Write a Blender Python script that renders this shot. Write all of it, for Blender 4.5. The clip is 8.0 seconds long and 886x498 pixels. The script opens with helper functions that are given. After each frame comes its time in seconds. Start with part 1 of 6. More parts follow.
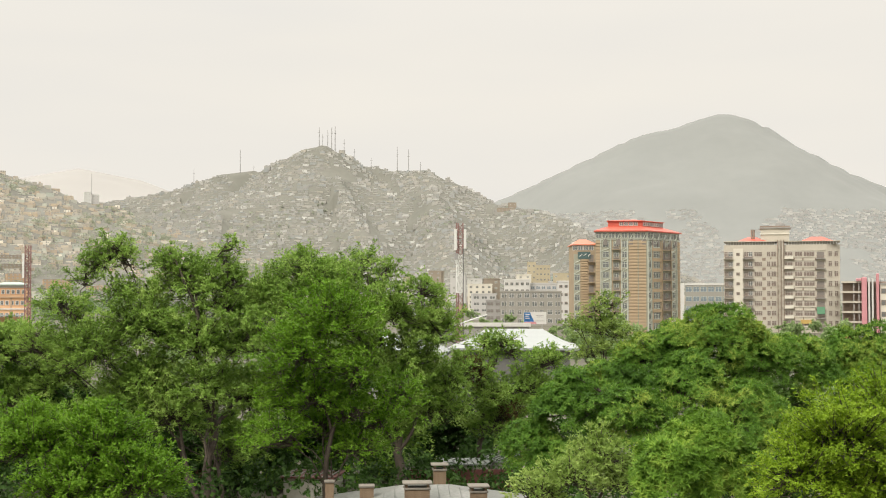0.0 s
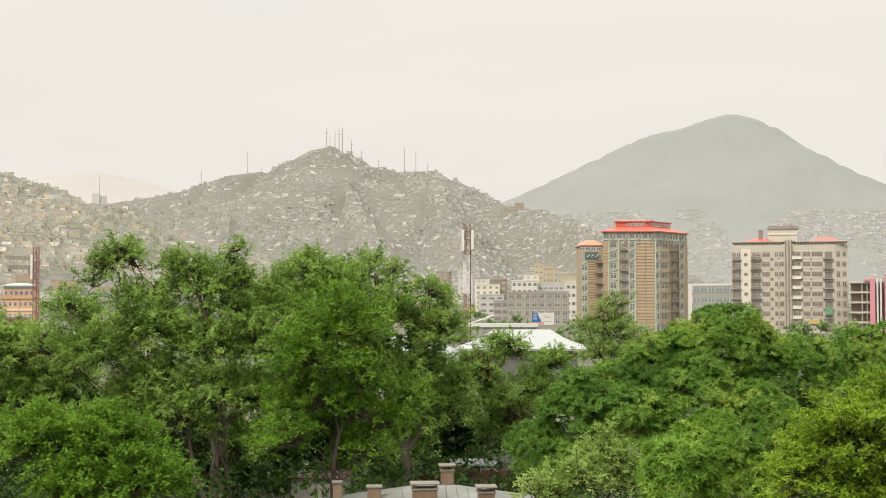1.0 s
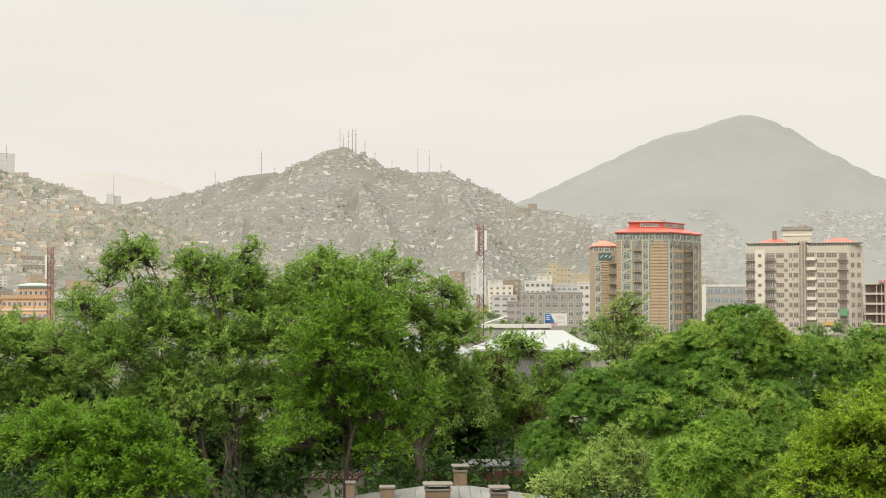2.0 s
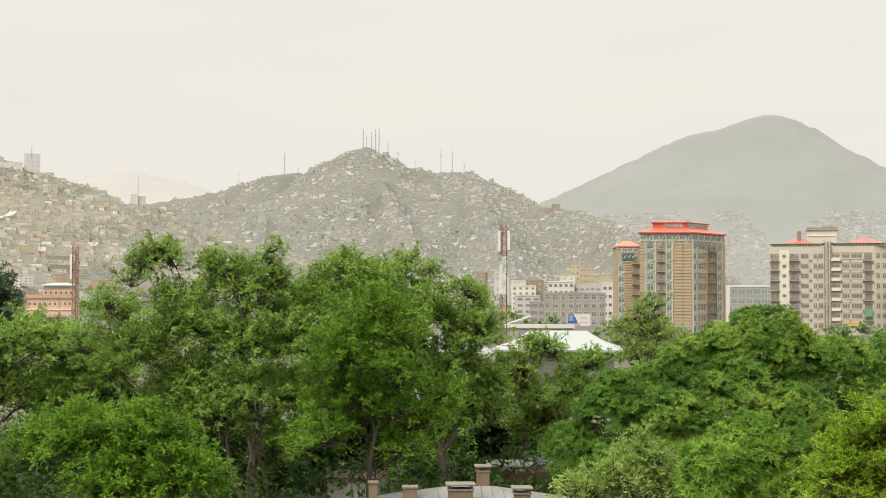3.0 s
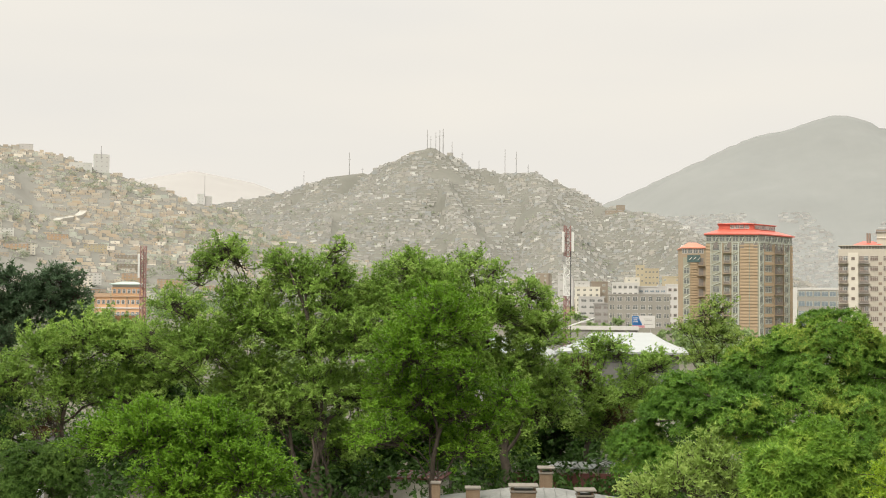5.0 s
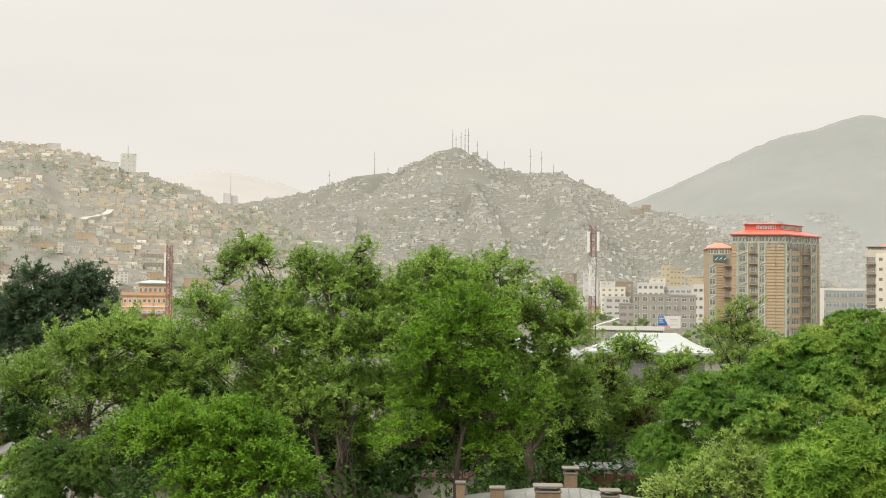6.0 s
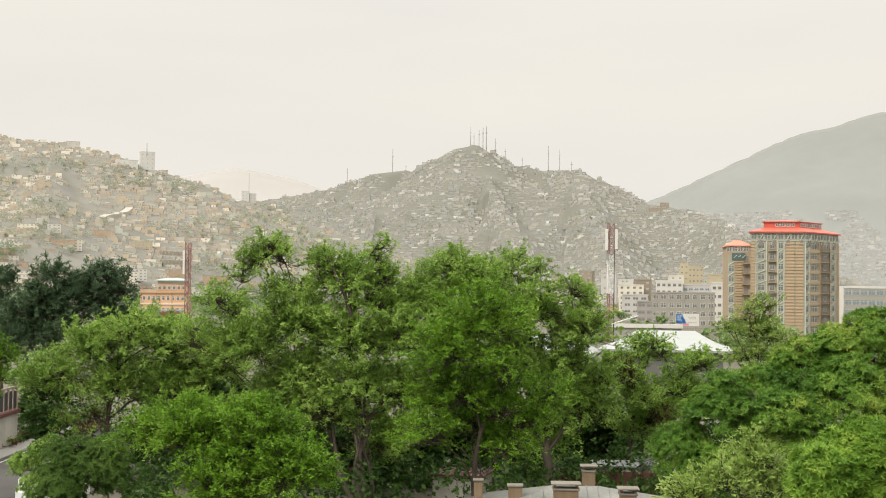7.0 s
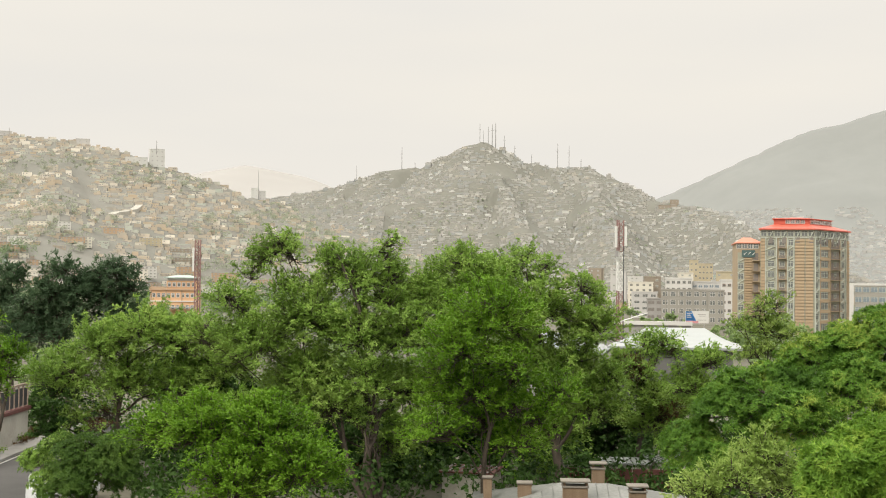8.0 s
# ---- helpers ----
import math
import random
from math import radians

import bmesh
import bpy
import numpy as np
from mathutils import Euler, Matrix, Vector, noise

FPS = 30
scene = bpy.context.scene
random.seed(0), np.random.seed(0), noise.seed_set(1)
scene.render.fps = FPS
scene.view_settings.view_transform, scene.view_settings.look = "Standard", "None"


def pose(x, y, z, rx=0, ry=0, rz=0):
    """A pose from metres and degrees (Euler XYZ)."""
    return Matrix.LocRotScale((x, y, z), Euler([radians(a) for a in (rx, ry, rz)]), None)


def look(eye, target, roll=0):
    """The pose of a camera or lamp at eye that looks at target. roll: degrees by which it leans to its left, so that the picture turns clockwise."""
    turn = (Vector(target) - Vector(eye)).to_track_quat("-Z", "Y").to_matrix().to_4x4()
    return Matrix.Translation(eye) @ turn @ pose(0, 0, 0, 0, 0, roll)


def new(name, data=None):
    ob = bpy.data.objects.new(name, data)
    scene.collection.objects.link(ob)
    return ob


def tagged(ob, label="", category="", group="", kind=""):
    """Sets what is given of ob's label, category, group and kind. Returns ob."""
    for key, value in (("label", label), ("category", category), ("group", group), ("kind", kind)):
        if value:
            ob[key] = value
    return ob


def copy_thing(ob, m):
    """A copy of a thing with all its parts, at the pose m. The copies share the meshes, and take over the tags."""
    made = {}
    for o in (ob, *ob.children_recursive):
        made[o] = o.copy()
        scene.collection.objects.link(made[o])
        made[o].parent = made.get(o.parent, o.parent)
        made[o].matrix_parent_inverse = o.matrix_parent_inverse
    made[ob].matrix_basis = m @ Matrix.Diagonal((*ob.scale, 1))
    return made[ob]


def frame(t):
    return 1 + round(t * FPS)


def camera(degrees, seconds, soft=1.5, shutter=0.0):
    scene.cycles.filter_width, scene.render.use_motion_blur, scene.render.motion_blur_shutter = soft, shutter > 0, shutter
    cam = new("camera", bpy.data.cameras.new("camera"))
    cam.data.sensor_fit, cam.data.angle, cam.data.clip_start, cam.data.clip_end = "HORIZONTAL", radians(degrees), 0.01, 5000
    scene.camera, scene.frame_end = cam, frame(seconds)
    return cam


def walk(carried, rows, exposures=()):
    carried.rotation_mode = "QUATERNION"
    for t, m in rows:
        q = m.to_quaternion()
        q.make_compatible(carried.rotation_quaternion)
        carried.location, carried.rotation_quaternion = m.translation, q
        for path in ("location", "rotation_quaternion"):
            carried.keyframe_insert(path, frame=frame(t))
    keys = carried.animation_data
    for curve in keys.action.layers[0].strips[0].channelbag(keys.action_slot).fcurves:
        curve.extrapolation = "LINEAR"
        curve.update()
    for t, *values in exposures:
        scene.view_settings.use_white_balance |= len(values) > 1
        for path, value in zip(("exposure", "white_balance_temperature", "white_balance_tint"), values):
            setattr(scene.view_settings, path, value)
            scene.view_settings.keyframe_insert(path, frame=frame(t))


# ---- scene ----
cam = camera(37.65, 8.0, soft=1.0)
EYE = 13.0
# seconds, tilt, roll, turn: the camera turns on one spot, a fourth-floor balcony
ROWS = [
    (0.0, 91.967, -0.000, 0.000),
    (0.5, 91.990, 0.028, 0.148),
    (1.0, 91.997, 0.052, 0.328),
    (1.5, 92.014, 0.013, 0.571),
    (3.0, 92.029, -0.119, 1.919),
    (3.5, 92.022, -0.175, 2.596),
    (4.0, 92.037, -0.272, 3.315),
    (4.5, 92.047, -0.354, 4.046),
    (6.0, 92.021, -0.623, 5.814),
    (6.5, 91.985, -0.656, 6.247),
    (7.0, 91.908, -0.651, 6.604),
    (7.5, 91.828, -0.668, 6.833),
    (8.0, 91.780, -0.655, 7.013),
]
walk(cam, [(t, pose(0, 0, EYE, rx, ry, rz)) for t, rx, ry, rz in ROWS])

# ---------------------------------------------------------------- world and sun
SUN_ELEVATION, SUN_AZIMUTH = radians(46), radians(215)
world = bpy.data.worlds.new("world")
scene.world = world
world.use_nodes = True
wn, wl = world.node_tree.nodes, world.node_tree.links
wn.clear()
w_out = wn.new("ShaderNodeOutputWorld")
w_bg = wn.new("ShaderNodeBackground")
w_sky = wn.new("ShaderNodeTexSky")
w_sky.sky_type, w_sky.sun_disc = "NISHITA", False
w_sky.sun_elevation, w_sky.sun_rotation = SUN_ELEVATION, SUN_AZIMUTH
w_sky.air_density, w_sky.dust_density = 1.0, 8.0
w_scale = wn.new("ShaderNodeVectorMath")
w_scale.operation = "SCALE"
w_scale.inputs["Scale"].default_value = 0.10
# thin cloud and dust cover most of the sky
w_co = wn.new("ShaderNodeTexCoord")
w_map = wn.new("ShaderNodeMapping")
w_map.inputs["Scale"].default_value = (1.5, 1.5, 7.0)
w_noise = wn.new("ShaderNodeTexNoise")
w_noise.inputs["Scale"].default_value = 1.6
w_noise.inputs["Detail"].default_value = 3.0
w_ramp = wn.new("ShaderNodeValToRGB")
w_ramp.color_ramp.elements[0].position, w_ramp.color_ramp.elements[0].color = 0.3, (0.86, 0.83, 0.775, 1)
w_ramp.color_ramp.elements[1].position, w_ramp.color_ramp.elements[1].color = 0.7, (0.93, 0.882, 0.795, 1)
w_mix = wn.new("ShaderNodeMixRGB")
w_mix.inputs["Fac"].default_value = 0.95
wl.new(w_sky.outputs["Color"], w_scale.inputs[0])
wl.new(w_scale.outputs[0], w_mix.inputs["Color1"])
wl.new(w_co.outputs["Generated"], w_map.inputs["Vector"])
wl.new(w_map.outputs["Vector"], w_noise.inputs["Vector"])
wl.new(w_noise.outputs["Fac"], w_ramp.inputs["Fac"])
wl.new(w_ramp.outputs["Color"], w_mix.inputs["Color2"])
wl.new(w_mix.outputs["Color"], w_bg.inputs["Color"])
# a bright overcast: the zenith is about three times the horizon
w_split = wn.new("ShaderNodeSeparateXYZ")
w_rise = wn.new("ShaderNodeMapRange")
w_rise.interpolation_type = "SMOOTHSTEP"
w_rise.inputs["From Min"].default_value, w_rise.inputs["From Max"].default_value = 0.18, 0.95
w_rise.inputs["To Min"].default_value, w_rise.inputs["To Max"].default_value = 1.0, 3.2
wl.new(w_co.outputs["Generated"], w_split.inputs[0])
wl.new(w_split.outputs["Z"], w_rise.inputs["Value"])
wl.new(w_rise.outputs["Result"], w_bg.inputs["Strength"])
wl.new(w_bg.outputs[0], w_out.inputs["Surface"])
sun = new("sun", bpy.data.lights.new("sun", "SUN"))
sun.data.energy, sun.data.angle, sun.data.color = 2.2, radians(18), (1.0, 0.95, 0.86)
_s = Vector((math.sin(SUN_AZIMUTH) * math.cos(SUN_ELEVATION), math.cos(SUN_AZIMUTH) * math.cos(SUN_ELEVATION), math.sin(SUN_ELEVATION)))
sun.matrix_world = look(_s * 100, (0, 0, 0))

# ---------------------------------------------------------------- materials


def material(name, stops, rough=0.8, scale=1.0, fine=12.0, bump=0.15, metal=0.0, random_by="", spread=0.5):
    """A noise-varied surface; stops are base colours from dark to light. random_by: '', 'object' or 'island' picks the colour by piece."""
    m = bpy.data.materials.new(name)
    m.use_nodes = True
    n, l = m.node_tree.nodes, m.node_tree.links
    bsdf = n["Principled BSDF"]
    bsdf.inputs["Roughness"].default_value, bsdf.inputs["Metallic"].default_value = rough, metal
    co = n.new("ShaderNodeTexCoord")
    big, small = n.new("ShaderNodeTexNoise"), n.new("ShaderNodeTexNoise")
    big.inputs["Scale"].default_value, big.inputs["Detail"].default_value = scale, 4
    small.inputs["Scale"].default_value, small.inputs["Detail"].default_value = fine, 3
    l.new(co.outputs["Object"], big.inputs["Vector"])
    l.new(co.outputs["Object"], small.inputs["Vector"])
    add = n.new("ShaderNodeMixRGB")
    add.inputs["Fac"].default_value = 0.4
    l.new(big.outputs["Fac"], add.inputs["Color1"])
    l.new(small.outputs["Fac"], add.inputs["Color2"])
    ramp = n.new("ShaderNodeValToRGB")
    ramp.color_ramp.elements[0].position, ramp.color_ramp.elements[1].position = 0.0, 1.0
    ramp.color_ramp.elements[0].color = (*stops[0], 1)
    ramp.color_ramp.elements[1].color = (*stops[-1], 1)
    for i, c in enumerate(stops[1:-1]):
        ramp.color_ramp.elements.new((i + 1) / (len(stops) - 1)).color = (*c, 1)
    stretch = n.new("ShaderNodeMapRange")
    stretch.inputs["From Min"].default_value, stretch.inputs["From Max"].default_value = 0.28, 0.72
    l.new(add.outputs["Color"], stretch.inputs["Value"])
    if random_by:
        src = n.new("ShaderNodeObjectInfo" if random_by == "object" else "ShaderNodeNewGeometry")
        pick = src.outputs["Random" if random_by == "object" else "Random Per Island"]
        both = n.new("ShaderNodeMixRGB")
        both.inputs["Fac"].default_value = spread
        l.new(stretch.outputs["Result"], both.inputs["Color1"])
        l.new(pick, both.inputs["Color2"])
        l.new(both.outputs["Color"], ramp.inputs["Fac"])
    else:
        l.new(stretch.outputs["Result"], ramp.inputs["Fac"])
    l.new(ramp.outputs["Color"], bsdf.inputs["Base Color"])
    if bump:
        b = n.new("ShaderNodeBump")
        b.inputs["Strength"].default_value = bump
        b.inputs["Distance"].default_value = 0.05
        l.new(small.outputs["Fac"], b.inputs["Height"])
        l.new(b.outputs["Normal"], bsdf.inputs["Normal"])
    return m


def leaf_material(name, dark, light, young, gloss=0.55, patch=0.5):
    """Leaves: colour by leaf and by spray, light shining through."""
    m = bpy.data.materials.new(name)
    m.use_nodes = True
    n, l = m.node_tree.nodes, m.node_tree.links
    n.clear()
    out = n.new("ShaderNodeOutputMaterial")
    geo, co = n.new("ShaderNodeNewGeometry"), n.new("ShaderNodeTexCoord")
    spray = n.new("ShaderNodeTexNoise")
    spray.inputs["Scale"].default_value, spray.inputs["Detail"].default_value = patch, 3
    l.new(co.outputs["Object"], spray.inputs["Vector"])
    stretch = n.new("ShaderNodeMapRange")
    stretch.inputs["From Min"].default_value, stretch.inputs["From Max"].default_value = 0.3, 0.7
    l.new(spray.outputs["Fac"], stretch.inputs["Value"])
    both = n.new("ShaderNodeMixRGB")
    both.inputs["Fac"].default_value = 0.36
    l.new(stretch.outputs["Result"], both.inputs["Color1"])
    l.new(geo.outputs["Random Per Island"], both.inputs["Color2"])
    ramp = n.new("ShaderNodeValToRGB")
    ramp.color_ramp.elements[0].position, ramp.color_ramp.elements[0].color = 0.15, (*dark, 1)
    ramp.color_ramp.elements[1].position, ramp.color_ramp.elements[1].color = 0.55, (*light, 1)
    ramp.color_ramp.elements.new(0.9).color = (*young, 1)
    l.new(both.outputs["Color"], ramp.inputs["Fac"])
    face, back, mix = n.new("ShaderNodeBsdfPrincipled"), n.new("ShaderNodeBsdfTranslucent"), n.new("ShaderNodeMixShader")
    face.inputs["Roughness"].default_value = gloss
    face.inputs["Specular IOR Level"].default_value = 0.13
    mix.inputs["Fac"].default_value = 0.36
    l.new(ramp.outputs["Color"], face.inputs["Base Color"])
    l.new(ramp.outputs["Color"], back.inputs["Color"])
    l.new(face.outputs[0], mix.inputs[1])
    l.new(back.outputs[0], mix.inputs[2])
    l.new(mix.outputs[0], out.inputs["Surface"])
    return m


M_GROUND = material("dry_ground", [(0.06, 0.058, 0.04), (0.10, 0.094, 0.066), (0.14, 0.128, 0.095)], 0.95, 0.05, 1.5)
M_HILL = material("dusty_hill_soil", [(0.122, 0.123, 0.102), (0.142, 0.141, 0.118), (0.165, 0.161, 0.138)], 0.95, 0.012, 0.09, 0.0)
# the hill soil again, lightened so that its colour carries haze
M_SLOPE = material("hazed_slope_soil", [(0.138, 0.138, 0.1178), (0.1582, 0.1555, 0.1334), (0.1794, 0.1739, 0.1518)], 0.95, 0.012, 0.09, 0.0)
# mountain and far ridge: haze is put into these flat pale greys
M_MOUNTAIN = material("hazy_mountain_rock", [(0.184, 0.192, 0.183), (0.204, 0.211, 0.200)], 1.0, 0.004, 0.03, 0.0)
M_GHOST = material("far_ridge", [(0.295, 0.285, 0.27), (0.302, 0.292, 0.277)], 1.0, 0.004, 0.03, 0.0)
# far walls, hill and peach: random tones, paled in colour for haze
M_HOUSES = material("hazed_house_walls", [(0.285, 0.2774, 0.2534), (0.33, 0.3203, 0.2925), (0.31, 0.3244, 0.3193), (0.35, 0.3366, 0.3049), (0.295, 0.3111, 0.2987), (0.39, 0.3621, 0.3069), (0.335, 0.3346, 0.3193), (0.37, 0.355, 0.3234), (0.43, 0.4233, 0.3966), (0.64, 0.6375, 0.6077)], 0.9, 0.02, 0.3, 0.0, random_by="island", spread=0.95)
M_PEACH = material("peach_house_walls", [(0.3347, 0.2993, 0.2438), (0.4133, 0.3482, 0.2702), (0.3684, 0.3482, 0.3005), (0.4493, 0.3662, 0.2643), (0.3852, 0.3726, 0.3319), (0.4695, 0.4076, 0.3163), (0.4021, 0.3758, 0.327), (0.3987, 0.4246, 0.3721), (0.5256, 0.484, 0.4152), (0.7155, 0.6741, 0.5914)], 0.9, 0.02, 0.3, 0.0, random_by="island", spread=0.97)
# walls and openings of the farther town, haze included in the base colour
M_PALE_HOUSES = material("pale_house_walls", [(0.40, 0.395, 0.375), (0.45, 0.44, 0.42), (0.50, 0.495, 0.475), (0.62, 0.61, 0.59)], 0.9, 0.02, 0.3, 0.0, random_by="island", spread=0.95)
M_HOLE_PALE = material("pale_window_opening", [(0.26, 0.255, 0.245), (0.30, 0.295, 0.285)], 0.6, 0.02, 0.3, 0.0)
# green leaf with light distance haze mixed into its colour
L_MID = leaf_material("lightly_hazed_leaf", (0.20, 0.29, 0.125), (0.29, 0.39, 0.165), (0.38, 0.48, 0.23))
# foothill walls kept near the mountain's tone, as haze would
M_FOOT = material("hazed_foothill_walls", [(0.315, 0.31, 0.295), (0.34, 0.335, 0.32), (0.37, 0.365, 0.345), (0.46, 0.455, 0.435)], 0.9, 0.02, 0.3, 0.0, random_by="island", spread=0.95)
# hill leaves: haze greys and lifts the colour itself
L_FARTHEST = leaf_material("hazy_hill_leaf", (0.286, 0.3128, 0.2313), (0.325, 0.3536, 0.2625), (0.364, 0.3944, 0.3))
# dark openings lifted to mid grey for the haze before them
M_HOLE = material("hazed_window_opening", [(0.23, 0.225, 0.21), (0.27, 0.262, 0.25)], 0.6, 0.02, 0.3, 0.0)
M_BARK = material("bark", [(0.031, 0.0248, 0.0186), (0.062, 0.0496, 0.0372), (0.0992, 0.0744, 0.0558)], 0.95, 1.5, 9.0, 0.6)
L_ELM = leaf_material("elm_leaf", (0.1202, 0.2025, 0.03491), (0.2234, 0.3607, 0.06517), (0.3436, 0.4631, 0.1164))
L_BRIGHT = leaf_material("young_mulberry_leaf", (0.06815, 0.1478, 0.01092), (0.1291, 0.2586, 0.01871), (0.1937, 0.3325, 0.03899))
L_ASH = leaf_material("ash_leaf", (0.04756, 0.1107, 0.01476), (0.1107, 0.2255, 0.02788), (0.2952, 0.3772, 0.0656))
L_ROUND = leaf_material("young_ash_leaf", (0.07, 0.147, 0.01612), (0.15, 0.2793, 0.03224), (0.33, 0.4606, 0.0744), 0.5, 1.1)
L_PALE = leaf_material("pale_ash_leaf", (0.123, 0.1968, 0.0369), (0.2378, 0.3444, 0.0738), (0.3608, 0.451, 0.1394))
L_YELLOW = leaf_material("yellow_green_leaf", (0.1111, 0.1957, 0.01245), (0.2046, 0.3202, 0.01956), (0.2757, 0.4002, 0.03557))
L_PINE = leaf_material("pine_needle", (0.042, 0.074, 0.036), (0.072, 0.122, 0.060), (0.12, 0.18, 0.09), 0.6)
# leaf green darkened to hold the deep shade below the trees
L_DARK = leaf_material("shaded_bush_leaf", (0.020, 0.045, 0.009), (0.040, 0.085, 0.016), (0.075, 0.14, 0.032))
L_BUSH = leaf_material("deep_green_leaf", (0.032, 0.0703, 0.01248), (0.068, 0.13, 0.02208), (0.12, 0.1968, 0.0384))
# town and slope leaves, paled in colour to stand for haze
L_FAR = leaf_material("hazed_far_leaf", (0.135, 0.1958, 0.1013), (0.189, 0.261, 0.135), (0.2565, 0.3335, 0.189))
L_BROWN = leaf_material("dry_brown_leaf", (0.07, 0.04, 0.02), (0.13, 0.07, 0.035), (0.16, 0.11, 0.05))

# ---------------------------------------------------------------- city materials
M_TAN = material("tan_render_wall", [(0.41, 0.375, 0.31), (0.455, 0.42, 0.35), (0.49, 0.455, 0.385)], 0.85, 0.15, 1.5, 0.1)
M_CREAM = material("cream_wall", [(0.56, 0.53, 0.45), (0.62, 0.59, 0.51)], 0.85, 0.15, 1.5, 0.1)
M_STRIPE = material("orange_brown_cladding", [(0.3584, 0.2679, 0.168), (0.42, 0.3192, 0.204)], 0.7, 0.2, 2.0, 0.05, random_by="object", spread=0.4)
M_STRIPE_DARK = material("brown_cladding", [(0.3192, 0.245, 0.1607), (0.378, 0.2975, 0.1985)], 0.7, 0.2, 2.0, 0.05)
M_GREYGREEN = material("grey_green_panel", [(0.2766, 0.2766, 0.2106), (0.336, 0.336, 0.2598)], 0.6, 0.2, 2.0, 0.05)
M_WHITE = material("white_paint", [(0.50, 0.49, 0.46), (0.58, 0.57, 0.54)], 0.6, 0.3, 3.0, 0.05)
M_FRAME = material("pale_window_frame", [(0.425, 0.45, 0.388), (0.475, 0.5, 0.438)], 0.5, 0.3, 3.0, 0.0)
# this brown and the glass below are lightened to stand for haze
M_BROWN_FRAME = material("brown_window_frame", [(0.21, 0.161, 0.126), (0.266, 0.203, 0.161)], 0.6, 0.3, 3.0, 0.0)
M_GLASS = material("dusty_hazed_glass", [(0.135, 0.1418, 0.135), (0.1755, 0.1823, 0.1755)], 0.12, 0.3, 3.0, 0.0)
M_GLASS_BLUE = material("bluish_glazing", [(0.17, 0.21, 0.24), (0.22, 0.26, 0.29)], 0.12, 0.3, 3.0, 0.0)
M_MULLION = material("dusty_white_mullion", [(0.40, 0.375, 0.325), (0.45, 0.42, 0.37)], 0.6, 0.3, 3.0, 0.0)
M_BROWN_GLASS = material("brown_curtained_glass", [(0.165, 0.125, 0.105), (0.21, 0.165, 0.14)], 0.3, 0.6, 3.0, 0.0, random_by="object", spread=0.6)
# painted shade of recesses and openings that have no depth, lifted for haze
M_SHADOW = material("recess_shade", [(0.1716, 0.156, 0.1404), (0.2184, 0.195, 0.1716)], 0.8, 0.3, 3.0, 0.0)
M_RED_ROOF = material("red_sheet_roof", [(0.44, 0.085, 0.055), (0.52, 0.11, 0.07)], 0.45, 0.2, 2.0, 0.05)
M_ORANGE_ROOF = material("orange_sheet_roof", [(0.48, 0.15, 0.08), (0.54, 0.18, 0.095)], 0.45, 0.2, 2.0, 0.05)
M_CONCRETE = material("grey_concrete", [(0.23, 0.224, 0.207), (0.299, 0.287, 0.27), (0.345, 0.333, 0.31)], 0.9, 0.2, 2.5, 0.15)
M_GREY_WALL = material("grey_office_wall", [(0.269, 0.256, 0.225), (0.312, 0.3, 0.263)], 0.85, 0.15, 1.5, 0.05)
M_PINK = material("pink_red_panel", [(0.46, 0.20, 0.22), (0.53, 0.25, 0.27)], 0.5, 0.3, 2.0, 0.05)
M_ORANGE = material("orange_painted_wall", [(0.56, 0.325, 0.1783), (0.6384, 0.403, 0.2325)], 0.8, 0.3, 2.0, 0.1)
M_YELLOW_HOUSE = material("ochre_painted_wall", [(0.38, 0.33, 0.225), (0.44, 0.385, 0.27)], 0.8, 0.3, 2.0, 0.1)
M_BANNER = material("dark_teal_banner", [(0.05, 0.09, 0.09), (0.08, 0.13, 0.12)], 0.7, 1.0, 4.0, 0.0)
M_GREEN_CLOTH = material("green_cloth", [(0.10, 0.24, 0.14), (0.13, 0.29, 0.17)], 0.8, 1.0, 4.0, 0.0)
M_YELLOW_SIGN = material("yellow_sign", [(0.44, 0.29, 0.08), (0.50, 0.34, 0.11)], 0.6, 1.0, 4.0, 0.0)
M_PEACH_WALL = material("peach_plaster", [(0.3795, 0.2688, 0.1782), (0.437, 0.3136, 0.2106)], 0.85, 0.2, 2.0, 0.05, random_by="object", spread=0.7)
M_MUD = material("mud_brick", [(0.22, 0.185, 0.145), (0.30, 0.255, 0.20)], 0.9, 0.2, 2.0, 0.05, random_by="object", spread=0.7)
M_SHED = material("dark_grey_render", [(0.12, 0.12, 0.112), (0.155, 0.154, 0.145)], 0.9, 0.3, 3.0, 0.1)
# ridge-top walls: the grey is lightened to stand for haze
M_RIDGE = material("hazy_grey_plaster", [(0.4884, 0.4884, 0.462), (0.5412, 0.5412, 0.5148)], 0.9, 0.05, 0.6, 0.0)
M_TEAL = material("pale_teal_roof", [(0.30, 0.37, 0.33), (0.36, 0.43, 0.39)], 0.5, 0.3, 2.0, 0.0)
M_SHEET = material("white_sheet_roof", [(0.272, 0.292, 0.286), (0.32, 0.34, 0.33)], 0.45, 0.25, 4.0, 0.05)
M_TIN = material("weathered_tin_roof", [(0.12, 0.125, 0.115), (0.17, 0.175, 0.16), (0.25, 0.25, 0.235)], 0.6, 0.6, 6.0, 0.1, metal=0.1)
# mast red is muted in colour to stand for haze
M_MAST_RED = material("hazed_red_steel", [(0.21, 0.115, 0.105), (0.27, 0.15, 0.135)], 0.6, 0.5, 4.0, 0.0)
M_MAST_WHITE = material("white_steel", [(0.567, 0.567, 0.54), (0.675, 0.675, 0.648)], 0.5, 0.5, 4.0, 0.0)
# grey lifted by haze, as on the hilltop masts
M_MAST_GREY = material("hazy_grey_steel", [(0.27, 0.265, 0.255), (0.30, 0.295, 0.285)], 0.7, 0.5, 4.0, 0.0)
